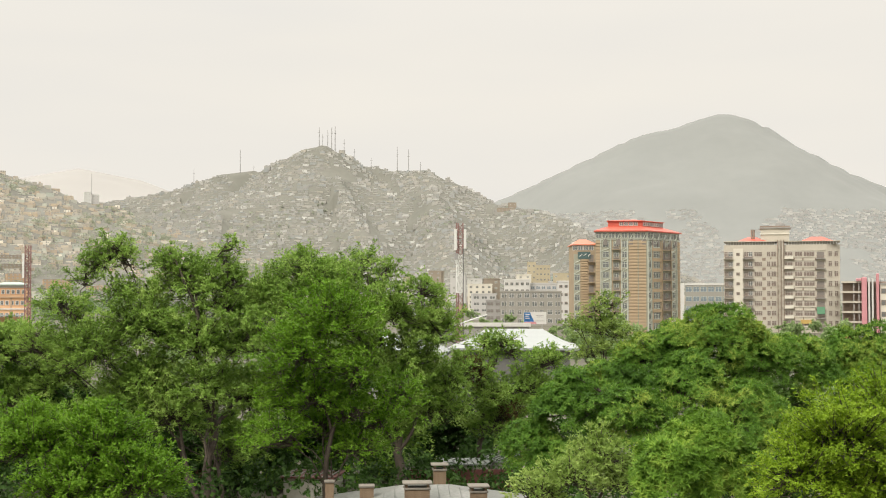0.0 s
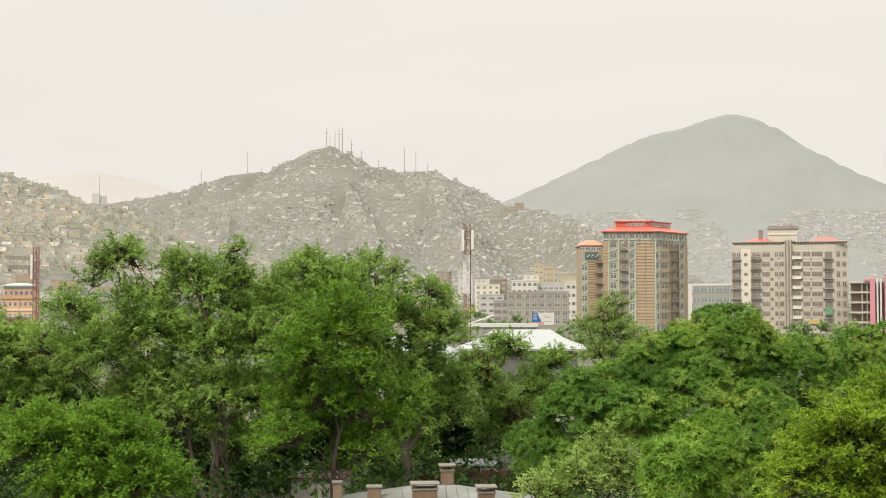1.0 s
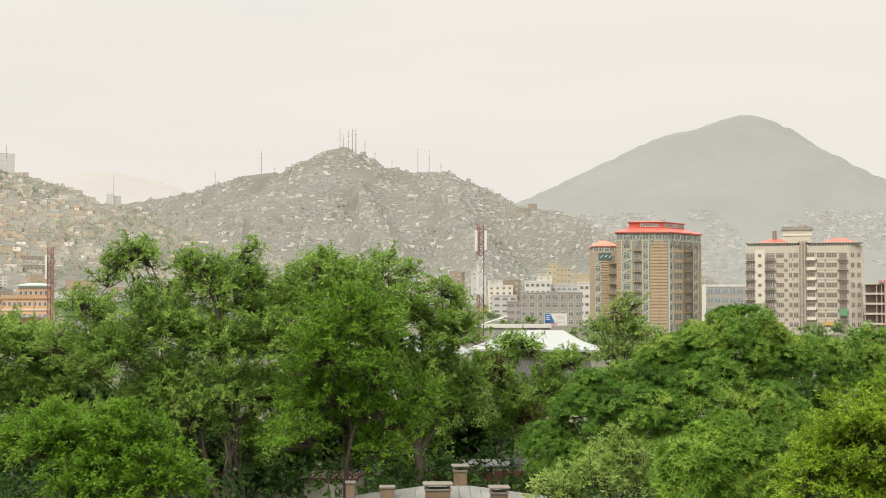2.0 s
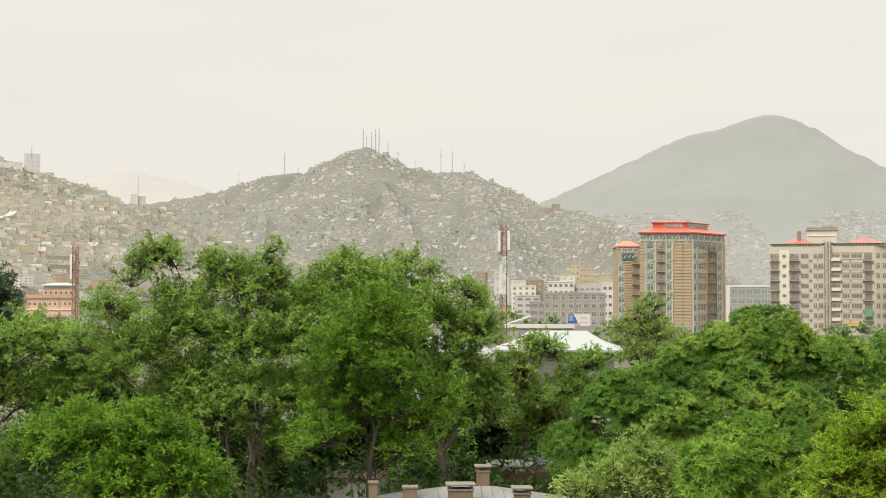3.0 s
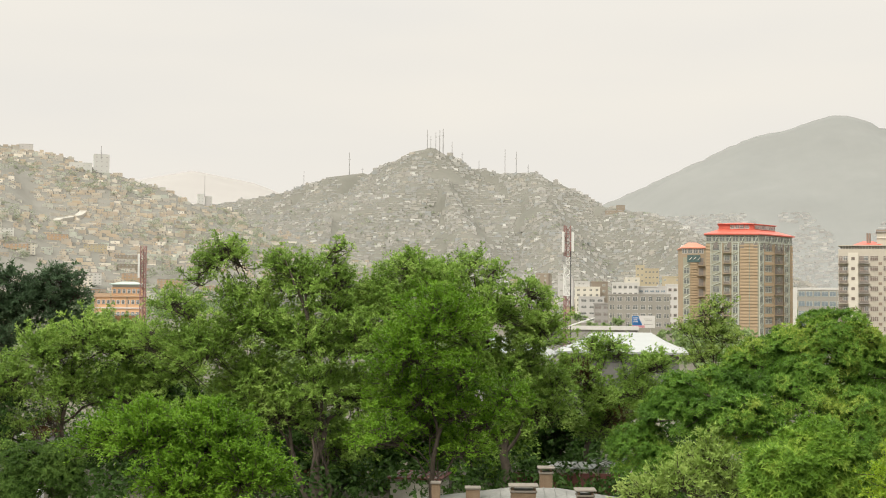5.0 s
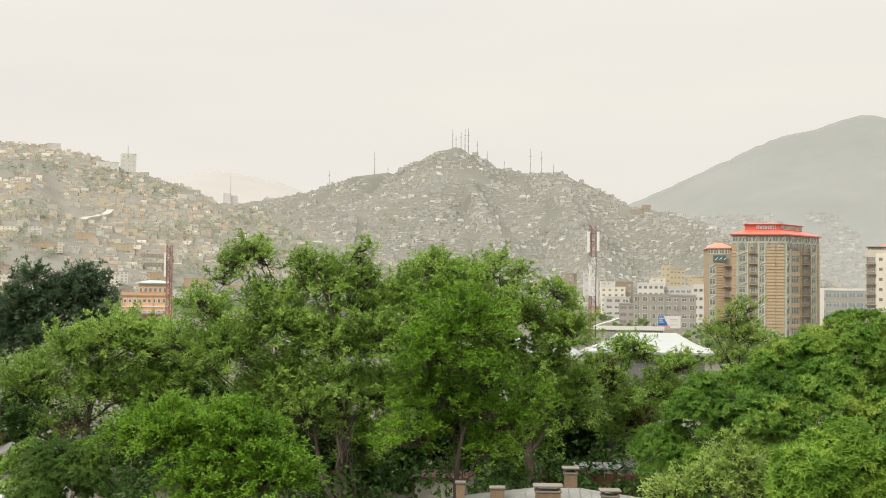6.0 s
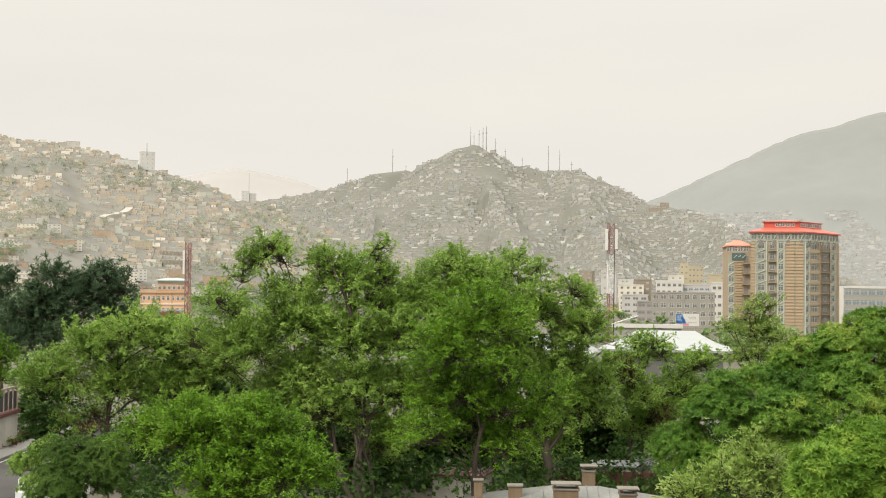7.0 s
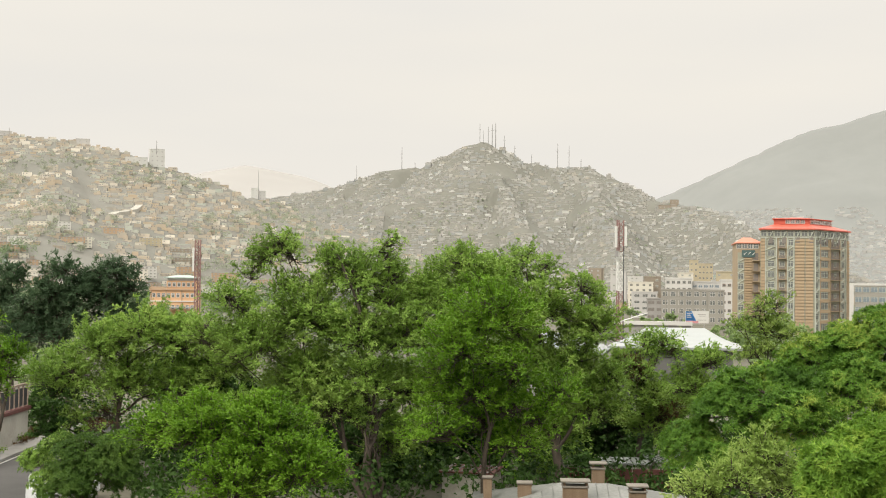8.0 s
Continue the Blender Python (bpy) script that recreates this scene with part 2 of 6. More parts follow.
M_BLUE = material("blue_print", [(0.05, 0.22, 0.55), (0.07, 0.26, 0.60)], 0.4, 0.5, 4.0, 0.0)
M_BRICK = material("sandy_chimney_brick", [(0.1275, 0.08625, 0.0525), (0.1875, 0.1312, 0.0825), (0.2325, 0.1725, 0.1125)], 0.9, 2.0, 14.0, 0.5)
M_CAP = material("mortar_cap", [(0.16, 0.144, 0.12), (0.216, 0.196, 0.164)], 0.9, 2.0, 12.0, 0.3)
M_RUST = material("dark_red_paint", [(0.07, 0.022, 0.018), (0.11, 0.034, 0.027)], 0.7, 1.0, 8.0, 0.2)
M_DARK = material("dark_panel", [(0.025, 0.026, 0.028), (0.04, 0.04, 0.042)], 0.6, 1.0, 8.0, 0.1)
M_PLASTER = material("stained_plaster_wall", [(0.27, 0.255, 0.22), (0.36, 0.345, 0.30), (0.42, 0.40, 0.355)], 0.9, 0.5, 5.0, 0.15)
M_ASPHALT = material("asphalt", [(0.05, 0.048, 0.045), (0.08, 0.076, 0.072)], 0.9, 0.4, 8.0, 0.2)
M_CAR = material("white_car_paint", [(0.55, 0.56, 0.56), (0.60, 0.61, 0.61)], 0.25, 0.5, 4.0, 0.0)
M_TYRE = material("rubber", [(0.02, 0.02, 0.02), (0.03, 0.03, 0.03)], 0.8, 2.0, 9.0, 0.1)


# ---------------------------------------------------------------- helpers


def link_mesh(name, me, mats, parent=None, label=""):
    ob = new(name, me)
    for m in mats if isinstance(mats, (list, tuple)) else [mats]:
        me.materials.append(m)
    ob.parent = parent
    if label:
        ob["label"] = label
    return ob


def part(name, bm, mat, parent=None, label=""):
    me = bpy.data.meshes.new(name)
    bm.to_mesh(me)
    bm.free()
    return link_mesh(name, me, mat, parent, label)


def thing(name, at, turn, label, category, group="", kind=""):
    ob = new(name)
    ob.empty_display_size = 0.2
    ob.matrix_world = pose(*at, 0, 0, turn)
    return tagged(ob, label, category, group, kind)


def box(x0, x1, y0, y1, z0, z1, bm=None, bevel=0.0):
    bm = bm or bmesh.new()
    vs = [bm.verts.new((x, y, z)) for z in (z0, z1) for x, y in ((x0, y0), (x1, y0), (x1, y1), (x0, y1))]
    fs = [bm.faces.new([vs[i] for i in f]) for f in ((3, 2, 1, 0), (4, 5, 6, 7), (0, 1, 5, 4), (1, 2, 6, 5), (2, 3, 7, 6), (3, 0, 4, 7))]
    if bevel:
        bmesh.ops.bevel(bm, geom=list({e for f in fs for e in f.edges}), offset=bevel, segments=1, affect="EDGES")
    return bm


def rod(a, b, r, bm=None, sides=6, r2=None):
    """A round bar from a to b."""
    bm = bm or bmesh.new()
    a, b = Vector(a), Vector(b)
    q = (b - a).to_track_quat("Z", "Y")
    rings = []
    for p, rr in ((a, r), (b, r if r2 is None else r2)):
        rings.append([bm.verts.new(p + q @ Vector((rr * math.cos(2 * math.pi * i / sides), rr * math.sin(2 * math.pi * i / sides), 0))) for i in range(sides)])
    for i in range(sides):
        j = (i + 1) % sides
        bm.faces.new((rings[0][i], rings[0][j], rings[1][j], rings[1][i]))
    bm.faces.new(rings[0][::-1])
    bm.faces.new(rings[1])
    return bm


def mesh_from(name, verts, faces, slots=None):
    """Fast mesh from arrays; faces all of one size."""
    verts, faces = np.asarray(verts, np.float32), np.asarray(faces, np.int32)
    me = bpy.data.meshes.new(name)
    me.vertices.add(len(verts))
    me.vertices.foreach_set("co", verts.ravel())
    k = faces.shape[1]
    me.loops.add(faces.size)
    me.loops.foreach_set("vertex_index", faces.ravel())
    me.polygons.add(len(faces))
    me.polygons.foreach_set("loop_start", np.arange(len(faces), dtype=np.int32) * k)
    if slots is not None:
        me.polygons.foreach_set("material_index", np.asarray(slots, np.int32))
    me.update(calc_edges=True)
    me.shade_flat()
    return me


def value_noise(x, y, seed=0):
    """Smooth lattice noise, -1 to 1."""
    xi, yi = np.floor(x), np.floor(y)
    fx, fy = x - xi, y - yi
    fx, fy = fx * fx * (3 - 2 * fx), fy * fy * (3 - 2 * fy)

    def h(a, b):
        s = np.sin(a * 127.1 + b * 311.7 + seed * 74.7) * 43758.5453
        return 2 * (s - np.floor(s)) - 1
    return (h(xi, yi) * (1 - fx) + h(xi + 1, yi) * fx) * (1 - fy) + (h(xi, yi + 1) * (1 - fx) + h(xi + 1, yi + 1) * fx) * fy


def fractal(x, y, seed=0, octaves=4):
    return sum(value_noise(x * 2 ** i, y * 2 ** i, seed + i) / 2 ** i for i in range(octaves))


# ---------------------------------------------------------------- hills


class Hill:
    """A hill that falls away from ridges on both sides, with gullies."""

    def __init__(self, ridges, slope, rough, wave, seed):
        self.ridges, self.slope, self.rough, self.wave, self.seed = ridges, slope, rough, wave, seed

    def smooth(self, times=2):
        """Round the ridges' corners."""
        for _ in range(times):
            self.ridges = [[r[0]] + [tuple(a[i] * (1 - s) + b[i] * s for i in range(3)) for a, b in zip(r, r[1:]) for s in (0.25, 0.75)] + [r[-1]] for r in self.ridges]
        return self

    def height(self, x, y):
        best, off = np.full(np.shape(x), -500.0), np.zeros(np.shape(x))
        for r in self.ridges:
            for (ax, ay, az), (bx, by, bz) in zip(r, r[1:]):
                dx, dy = bx - ax, by - ay
                t = np.clip(((x - ax) * dx + (y - ay) * dy) / (dx * dx + dy * dy), 0, 1)
                dist = np.hypot(x - ax - t * dx, y - ay - t * dy)
                # a rounded crest
                fall = np.sqrt(dist ** 2 + 10.0 ** 2) - 10.0
                h = az + t * (bz - az) - self.slope * fall
                off = np.where(h > best, fall, off)
                best = np.maximum(best, h)
        g = fractal(x / self.wave, y / self.wave, self.seed)
        lift = np.clip(best / 120.0, 0.0, 1.0) * np.clip(off / 90.0, 0.04, 1.0)
        return best + self.rough * (g - 0.9) * lift


def terrain(name, hill, x0, x1, y0, y1, step, mat, label):
    nx, ny = int((x1 - x0) / step) + 1, int((y1 - y0) / step) + 1
    gx, gy = np.meshgrid(np.linspace(x0, x1, nx), np.linspace(y0, y1, ny))
    gz = np.maximum(hill.height(gx, gy), -3.0)
    i = (np.arange(ny - 1)[:, None] * nx + np.arange(nx - 1)[None, :]).ravel()
    ob = link_mesh(name, mesh_from(name, np.stack([gx, gy, gz], -1).reshape(-1, 3), np.stack([i, i + 1, i + nx + 1, i + nx], 1)), mat)
    ob.data.shade_smooth()
    return tagged(ob, label, "hill", kind="structure")


TV_HILL = Hill([[(-952.24, 2900, 199.8), (-724.95, 2850, 210.26), (-590.44, 2800, 230.02), (-535.66, 2800, 248.36), (-474.77, 2800, 267.93), (-383.28, 2800, 278.94), (-346.75, 2800, 299.76), (-291.89, 2800, 323.03), (-258.94, 2800, 331.61), (-224.71, 2800, 318.13), (-175.81, 2800, 294.86), (-113.91, 2780, 272.18), (-40.76, 2750, 271.79), (7.11, 2720, 247.57), (48.23, 2700, 217.55), (96.95, 2650, 194.1), (170.97, 2600, 178.21), (235.1, 2500, 155.5), (261.14, 2400, 125.74)],
                [(-258.93, 2800, 327.93), (-130, 2300, 90)], [(-40.76, 2750, 269.39), (40, 2200, 50)], [(-438.16, 2800, 269.15), (-420, 2250, 70)]], 0.52, 18.0, 160.0, 3)
FORT_HILL = Hill([[(-1167, 1900, 256.68), (-980.34, 1900, 246.29), (-815.48, 1900, 230.1), (-743.15, 1900, 216.09), (-679.82, 1950, 194.84), (-622.48, 2000, 177), (-571.5, 2050, 156.4), (-508.13, 2100, 124.55), (-441.69, 2150, 79.94)],
                  [(-815.44, 1900, 228.36), (-615.7, 1350, 58.65)]], 0.34, 10.0, 120.0, 8)
BIG_MOUNTAIN = Hill([[(-151.63, 4150, 139.29), (155.45, 4150, 302.05), (282.12, 4150, 358.21), (499.55, 4150, 461.61), (590.27, 4150, 505.2), (662.83, 4150, 530.64), (735.34, 4150, 541.55), (807.96, 4150, 568.83), (898.75, 4150, 596.12), (1007, 4150, 565.19), (1097, 4150, 508.84), (1151, 4150, 477.95), (1295, 4150, 403.54), (1418, 4150, 352.77), (1835, 4150, 193.49)],
                     [(898.66, 4150, 585.2), (720, 3600, 190)]], 0.62, 14.0, 260.0, 5).smooth(1)
for hill in (TV_HILL, FORT_HILL):
    hill.ridges = [[(x, y, z + 3.5) for x, y, z in r] for r in hill.ridges]
GHOST_RIDGE = Hill([[(-2055, 4800, 221.76), (-1598, 4800, 435.34), (-1348, 4800, 477.3), (-1138, 4800, 435.34), (-886.33, 4800, 326.38), (-635.01, 4800, 221.76)]], 0.3, 10.0, 300.0, 2)
ground_size = 4900
ground = part("ground", box(-ground_size, ground_size, -ground_size, ground_size, -2.0, 0.0), M_GROUND)
tagged(ground, "dry brown city ground reaching to the horizon", "ground", kind="structure")
terrain("hill", TV_HILL, -1500, 650, 1850, 3300, 12, M_HILL, "dusty hillside covered with small stepped houses").name = "hill_middle"
terrain("hill", FORT_HILL, -1700, 0, 1050, 2500, 12, M_SLOPE, "hazy brown slope with crowded flat-roofed houses").name = "hill_west"
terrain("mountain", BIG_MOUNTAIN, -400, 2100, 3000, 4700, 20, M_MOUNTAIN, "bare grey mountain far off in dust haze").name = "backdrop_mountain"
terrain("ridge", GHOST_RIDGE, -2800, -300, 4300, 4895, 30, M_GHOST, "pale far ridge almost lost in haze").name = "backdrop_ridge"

# ---------------------------------------------------------------- trees


def unit(v):
    return v / np.maximum(np.linalg.norm(v, axis=-1, keepdims=True), 1e-9)


def leaves(clumps, per, length, width, rng, droop=0.25, squash=0.8):
    """Verts and faces of leaves round clump centres (rows of x, y, z, radius)."""
    c = np.repeat(clumps, per, 0)
    n = len(c)
    d = unit(rng.normal(size=(n, 3)))
    d[:, 2] = np.where(d[:, 2] < -0.35, -d[:, 2], d[:, 2])
    size = rng.uniform(0.65, 1.25, (n, 1))
    p = c[:, :3] + d * c[:, 3:4] * rng.uniform(0, 1, (n, 1)) ** 0.45 * (1, 1, squash)
    # some leaves stray from their clump
    p = p + rng.normal(size=(n, 3)) * c[:, 3:4] * np.where(rng.uniform(size=(n, 1)) < 0.3, 0.55, 0.10)
    nrm = unit(d * 0.4 + (0, 0, 0.45) + rng.normal(size=(n, 3)) * 0.6)
    t = unit(np.cross(nrm, rng.normal(size=(n, 3))) + d * 0.3 + (0, 0, -droop))
    b = unit(np.cross(nrm, t))
    nn = np.cross(t, b)
    l, w = length * 0.5 * size, width * 0.5 * size
    v = np.stack([p - t * l, p + b * w + nn * w * 0.3, p + t * l, p - b * w + nn * w * 0.3], 1).reshape(-1, 3)
    return v, np.arange(n * 4).reshape(-1, 4)


def tube(path, radii, sides=6):
    path = np.asarray(path, float)
    tang = unit(np.gradient(path, axis=0))
    ref = np.where(np.abs(tang[:, 2:3]) > 0.9, np.array([[1.0, 0, 0]]), np.array([[0, 0, 1.0]]))
    u = unit(np.cross(tang, ref))
    w = np.cross(tang, u)
    a = np.arange(sides) * 2 * math.pi / sides
    v = path[:, None] + (u[:, None] * np.cos(a)[None, :, None] + w[:, None] * np.sin(a)[None, :, None]) * np.asarray(radii)[:, None, None]
    k = np.arange(len(path) - 1)[:, None] * sides
    i = np.arange(sides)[None]
    j = (i + 1) % sides
    f = np.stack(np.broadcast_arrays(k + i, k + j, k + sides + j, k + sides + i), -1).reshape(-1, 4)
    return v.reshape(-1, 3), f


def bent(a, b, rng, sag=0.12, n=7):
    a, b = np.asarray(a, float), np.asarray(b, float)
    s = np.linspace(0, 1, n)[:, None]
    wob = np.cumsum(rng.normal(size=(n, 3)), 0) * np.linalg.norm(b - a) * 0.035
    wob -= s * wob[-1]
    arch = np.sin(s * math.pi) * np.array([0, 0, 1.0]) * np.linalg.norm(b - a) * sag
    return a + (b - a) * s + wob * (s > 0) + arch


def join(pieces):
    vs, fs, k = [], [], 0
    for v, f in pieces:
        vs.append(v)
        fs.append(f + k)
        k += len(v)
    return np.concatenate(vs), np.concatenate(fs)


def pointed_leaves(p, t, nrm, length, width, rng):
    """Three-cornered leaves at p along t, facing nrm."""
    n = len(p)
    size = rng.uniform(0.7, 1.25, (n, 1))
    b = unit(np.cross(nrm, t))
    nn = np.cross(t, b)
    l, w = length * size, width * 0.5 * size
    v = np.stack([p + b * w - nn * w * 0.2, p + t * l, p - b * w - nn * w * 0.2], 1).reshape(-1, 3)
    return v, np.arange(n * 3).reshape(-1, 3)


def shoot_crown(lobes, thin, rng, density, leaf, up, reach, gap):
    """Leafy shoots that grow out of every lobe. Returns the leaves and, for the wood, the start and tip of each shoot with its lobe."""
    at, r = lobes[:, :3], lobes[:, 3]
    count = np.maximum(12, density * thin * 15 * r ** 1.7 * reach).astype(int)
    own = np.repeat(np.arange(len(lobes)), count)
    n = len(own)
    d = unit(rng.normal(size=(n, 3)))
    d[:, 2] = np.where(d[:, 2] < -0.45, -d[:, 2], d[:, 2])
    rr = r[own][:, None]
    start = at[own] + d * rr * rng.uniform(0.05, 0.68, (n, 1)) * (1.05, 1.05, 0.95)
    go = unit(d * (1, 1, 0.8) + (0, 0, up) + rng.normal(size=(n, 3)) * 0.32)
    long = np.clip(rr * rng.uniform(0.4, 0.8, (n, 1)), 0.35, 1.7)
    sag = rng.uniform(0.05, 0.45, (n, 1))

    def along(k, s):
        return start[k] + go[k] * long[k] * s + np.array([0, 0, -1.0]) * sag[k] * long[k] * s * s
    # side twigs along each shoot, the tip one goes straight on
    sides = np.maximum(3, (long[:, 0] / (0.15 * gap)).astype(int))
    k2 = np.repeat(np.arange(n), sides)
    m = len(k2)
    s2 = rng.uniform(0.12, 1.0, (m, 1))
    root = along(k2, s2)
    way = unit(go[k2] * 0.75 + unit(rng.normal(size=(m, 3))) * 0.8 + (0, 0, 0.12))
    len2 = rng.uniform(0.28, 0.78, (m, 1)) * (1.25 - 0.65 * s2) * gap ** 0.5
    per = 8
    k3 = np.repeat(np.arange(m), per)
    s3 = (np.tile(np.arange(per), m)[:, None] + rng.uniform(0.0, 1.0, (len(k3), 1))) / per
    p = root[k3] + way[k3] * len2[k3] * s3 + np.array([0, 0, -0.3]) * len2[k3] * s3 * s3 + rng.normal(size=(len(k3), 3)) * 0.03 * gap
    out = unit(p - at[own[k2[k3]]])
    nrm = unit(out * 0.35 + (0, 0, 0.75) + rng.normal(size=p.shape) * 0.42)
    side = unit(np.cross(way[k3], nrm)) * np.where(np.arange(len(k3)) % 2, 1, -1)[:, None]
    t = unit(way[k3] * 0.6 + side * 0.8 + out * 0.25 + (0, 0, -0.22) + rng.normal(size=p.shape) * 0.25)
    v, f = pointed_leaves(p, t, nrm, *leaf, rng)
    return v, f, start, along(np.arange(n), np.ones((n, 1))), own


def pad_crown(lobes, rng, density, leaf, pad, flat):
    """Layered pads of leaf rosettes on the lobes; rosettes of drooping leaflets, dark hollows between the pads."""
    at, r = lobes[:, :3], lobes[:, 3]
    count = np.maximum(8, density * 11 * (r / pad) ** 2 * 0.55).astype(int)
    own = np.repeat(np.arange(len(lobes)), count)
    n = len(own)
    d = unit(rng.normal(size=(n, 3)) + (0, 0, 0.35))
    d[:, 2] = np.where(d[:, 2] < -0.35, -d[:, 2], d[:, 2])
    mid = at[own] + d * (r[own] * rng.choice([0.6, 0.8, 0.92, 1.0], n) * rng.uniform(0.94, 1.08, n))[:, None]
    axis = unit(d * 0.75 + (0, 0, 0.75) + rng.normal(size=(n, 3)) * 0.15)
    size = pad * rng.uniform(0.6, 1.25, n)
    ros = np.maximum(5, 15 * density * (size / pad) ** 2).astype(int)
    k1 = np.repeat(np.arange(n), ros)
    m = len(k1)
    u = unit(np.cross(axis, rng.normal(size=(n, 3))))
    w = np.cross(axis, u)
    a, q = rng.uniform(0, 2 * math.pi, (m, 1)), np.sqrt(rng.uniform(0, 1, (m, 1)))
    flatly = u[k1] * np.cos(a) + w[k1] * np.sin(a)
    c = mid[k1] + flatly * q * size[k1][:, None] + axis[k1] * (flat * (0.5 - q * q) * size[k1][:, None] + rng.normal(size=(m, 1)) * 0.04)
    face = unit(axis[k1] + flatly * q * 0.7 + rng.normal(size=(m, 3)) * 0.22)
    per = 10
    k2 = np.repeat(np.arange(m), per)
    uu = unit(np.cross(face, rng.normal(size=(m, 3))))
    ww = np.cross(face, uu)
    ang = (np.tile(np.arange(per), m)[:, None] / per + rng.uniform(-0.04, 0.04, (len(k2), 1))) * 2 * math.pi
    ray = uu[k2] * np.cos(ang) + ww[k2] * np.sin(ang)
    lift = np.where(np.arange(len(k2)) % 3 == 0, 0.9, 0.15)[:, None]
    t = unit(ray + face[k2] * lift + (0, 0, -0.2) + rng.normal(size=ray.shape) * 0.12)
    nrm = unit(face[k2] * 0.9 + ray * 0.3 - t * 0.2 + rng.normal(size=ray.shape) * 0.2)
    v, f = pointed_leaves(c[k2] + ray * 0.03, t, nrm, *leaf, rng)
    return v, f, mid, own


def tubes(paths, radii, sides=4):
    """Many thin bars at once; paths: n x k x 3."""
    n, k, _ = paths.shape
    tang = unit(np.gradient(paths, axis=1))
    u = unit(np.cross(tang, np.array([0.31, 0.52, 0.79])))
    w = np.cross(tang, u)
    a = np.arange(sides) * 2 * math.pi / sides
    v = paths[:, :, None] + (u[:, :, None] * np.cos(a)[:, None] + w[:, :, None] * np.sin(a)[:, None]) * np.asarray(radii)[None, :, None, None]
    i = np.arange(n)[:, None, None] * k * sides + np.arange(k - 1)[None, :, None] * sides
    j, j2 = np.arange(sides)[None, None], (np.arange(sides)[None, None] + 1) % sides
    return v.reshape(-1, 3), np.stack([i + j, i + j2, i + sides + j2, i + sides + j], -1).reshape(-1, 4)


def tree(name, base, lobes, mat, label, seed, density=1.0, leaf=(0.19, 0.12), pads=0.0, flat=0.55, trunk=0.28, category="tree", bark=None, fork=None, group="garden trees", patches=(), airy=0.0, up=0.45, reach=1.0, gap=1.0, twig=0.014, stems=()):
    """A tree: tapered trunk, limbs to every lobe of the crown, shoots with twigs and leaves on each lobe, or (pads) layered pads of leaf rosettes.
    lobes: x, y, z, radius; airy: lobes below this size are thinned; stems: bare stems from the root to x, y, z."""
    rng = np.random.default_rng(seed)
    root = thing(name, (base[0], base[1], 0), 0, label, category, group)
    o = np.array([base[0], base[1], 0.0])
    lob = np.array([(x, y, z, r) for x, y, z, r in lobes]) - np.array([*o, 0])
    if airy:
        # the small top lobes break up into uneven tufts
        out = []
        for x, y, z, r in lob:
            if r < airy:
                for _ in range(2):
                    out.append((x + rng.uniform(-0.45, 0.45) * r, y + rng.uniform(-0.6, 0.6) * r, z + rng.uniform(-0.7, 0.35) * r, r * rng.uniform(0.8, 1.1)))
            else:
                out.append((x, y, z, r * 1.2))
        lob = np.array(out)
    wood = []
    low = max(1.2, (lob[:, 2] - lob[:, 3]).min() * 0.6)
    crotch = np.array([0, 0, max(low, lob[:, 2].mean() * 0.42)]) if fork is None else np.array(fork) - o
    top = np.array([lob[:, 0].mean() * 0.7, lob[:, 1].mean() * 0.7, lob[:, 2].max() - 0.5])
    path = np.concatenate([bent((0, 0, -0.2), crotch, rng, 0.0, 6), bent(crotch, top, rng, 0.0, 7)[1:]])
    rad = np.interp(np.linspace(0, 1, len(path)), [0, 0.08, 0.5, 1], [trunk * 1.5, trunk, trunk * 0.6, 0.04])
    wood.append(tube(path, rad, 8))
    for stem in stems:
        line = bent((rng.normal() * 0.3, rng.normal() * 0.3, 0), np.array(stem) - o, rng, 0.0, 9)
        wood.append(tube(line, np.linspace(trunk * 0.5, 0.02, 9), 6))
        spurs = np.stack([np.stack([line[k], line[k] + (line[-1] - line[k]) * 0.4 + rng.normal(size=3) * 0.25, line[k] + (line[-1] - line[k]) * 0.7 + rng.normal(size=3) * 0.7]) for k in (3, 4, 5, 6, 7)])
        wood.append(tubes(spurs, [0.03, 0.02, 0.008]))
    # limbs grow from the nearest wood that already stands, inner lobes first
    nodes = [(p, w) for p, w in zip(path[3:], rad[3:])]
    lob = lob[np.argsort(np.hypot(lob[:, 0], lob[:, 1]) + np.where(lob[:, 3] < airy, 3.0, 0.0))]
    limbs = []
    for k, (x, y, z, r) in enumerate(lob):
        at = np.array([x, y, z])
        a, wide = min(nodes, key=lambda q: np.linalg.norm(q[0] - at) + 2.0 * max(0.0, q[0][2] - z + (1.1 if r < airy else 0.5) * r))
        limb = bent(a, at + (0, 0, r * 0.45), rng, 0.05)
        thick = np.linspace(min(wide * 0.85, trunk * (0.20 if r < airy else 0.42)), 0.028, len(limb))
        nodes += list(zip(limb[2:-1], thick[2:-1]))
        wood.append(tube(limb, thick, 6))
        limbs.append(limb)
    limbs = np.array(limbs)
    if pads:
        v, f, mid, own = pad_crown(lob, rng, density, leaf, pads, flat)
        a = limbs[own, rng.integers(3, 7, len(own))]
        wood.append(tubes(np.stack([a, (a + mid) / 2 + rng.normal(size=a.shape) * 0.1, mid], 1), [twig * 2.2, twig * 1.5, twig * 0.7]))
    else:
        v, f, p0, p2, own = shoot_crown(lob, np.where(lob[:, 3] < airy, 0.66, 1.0), rng, density, leaf, up, reach, gap)
        a = limbs[own, rng.integers(4, 7, len(own))]
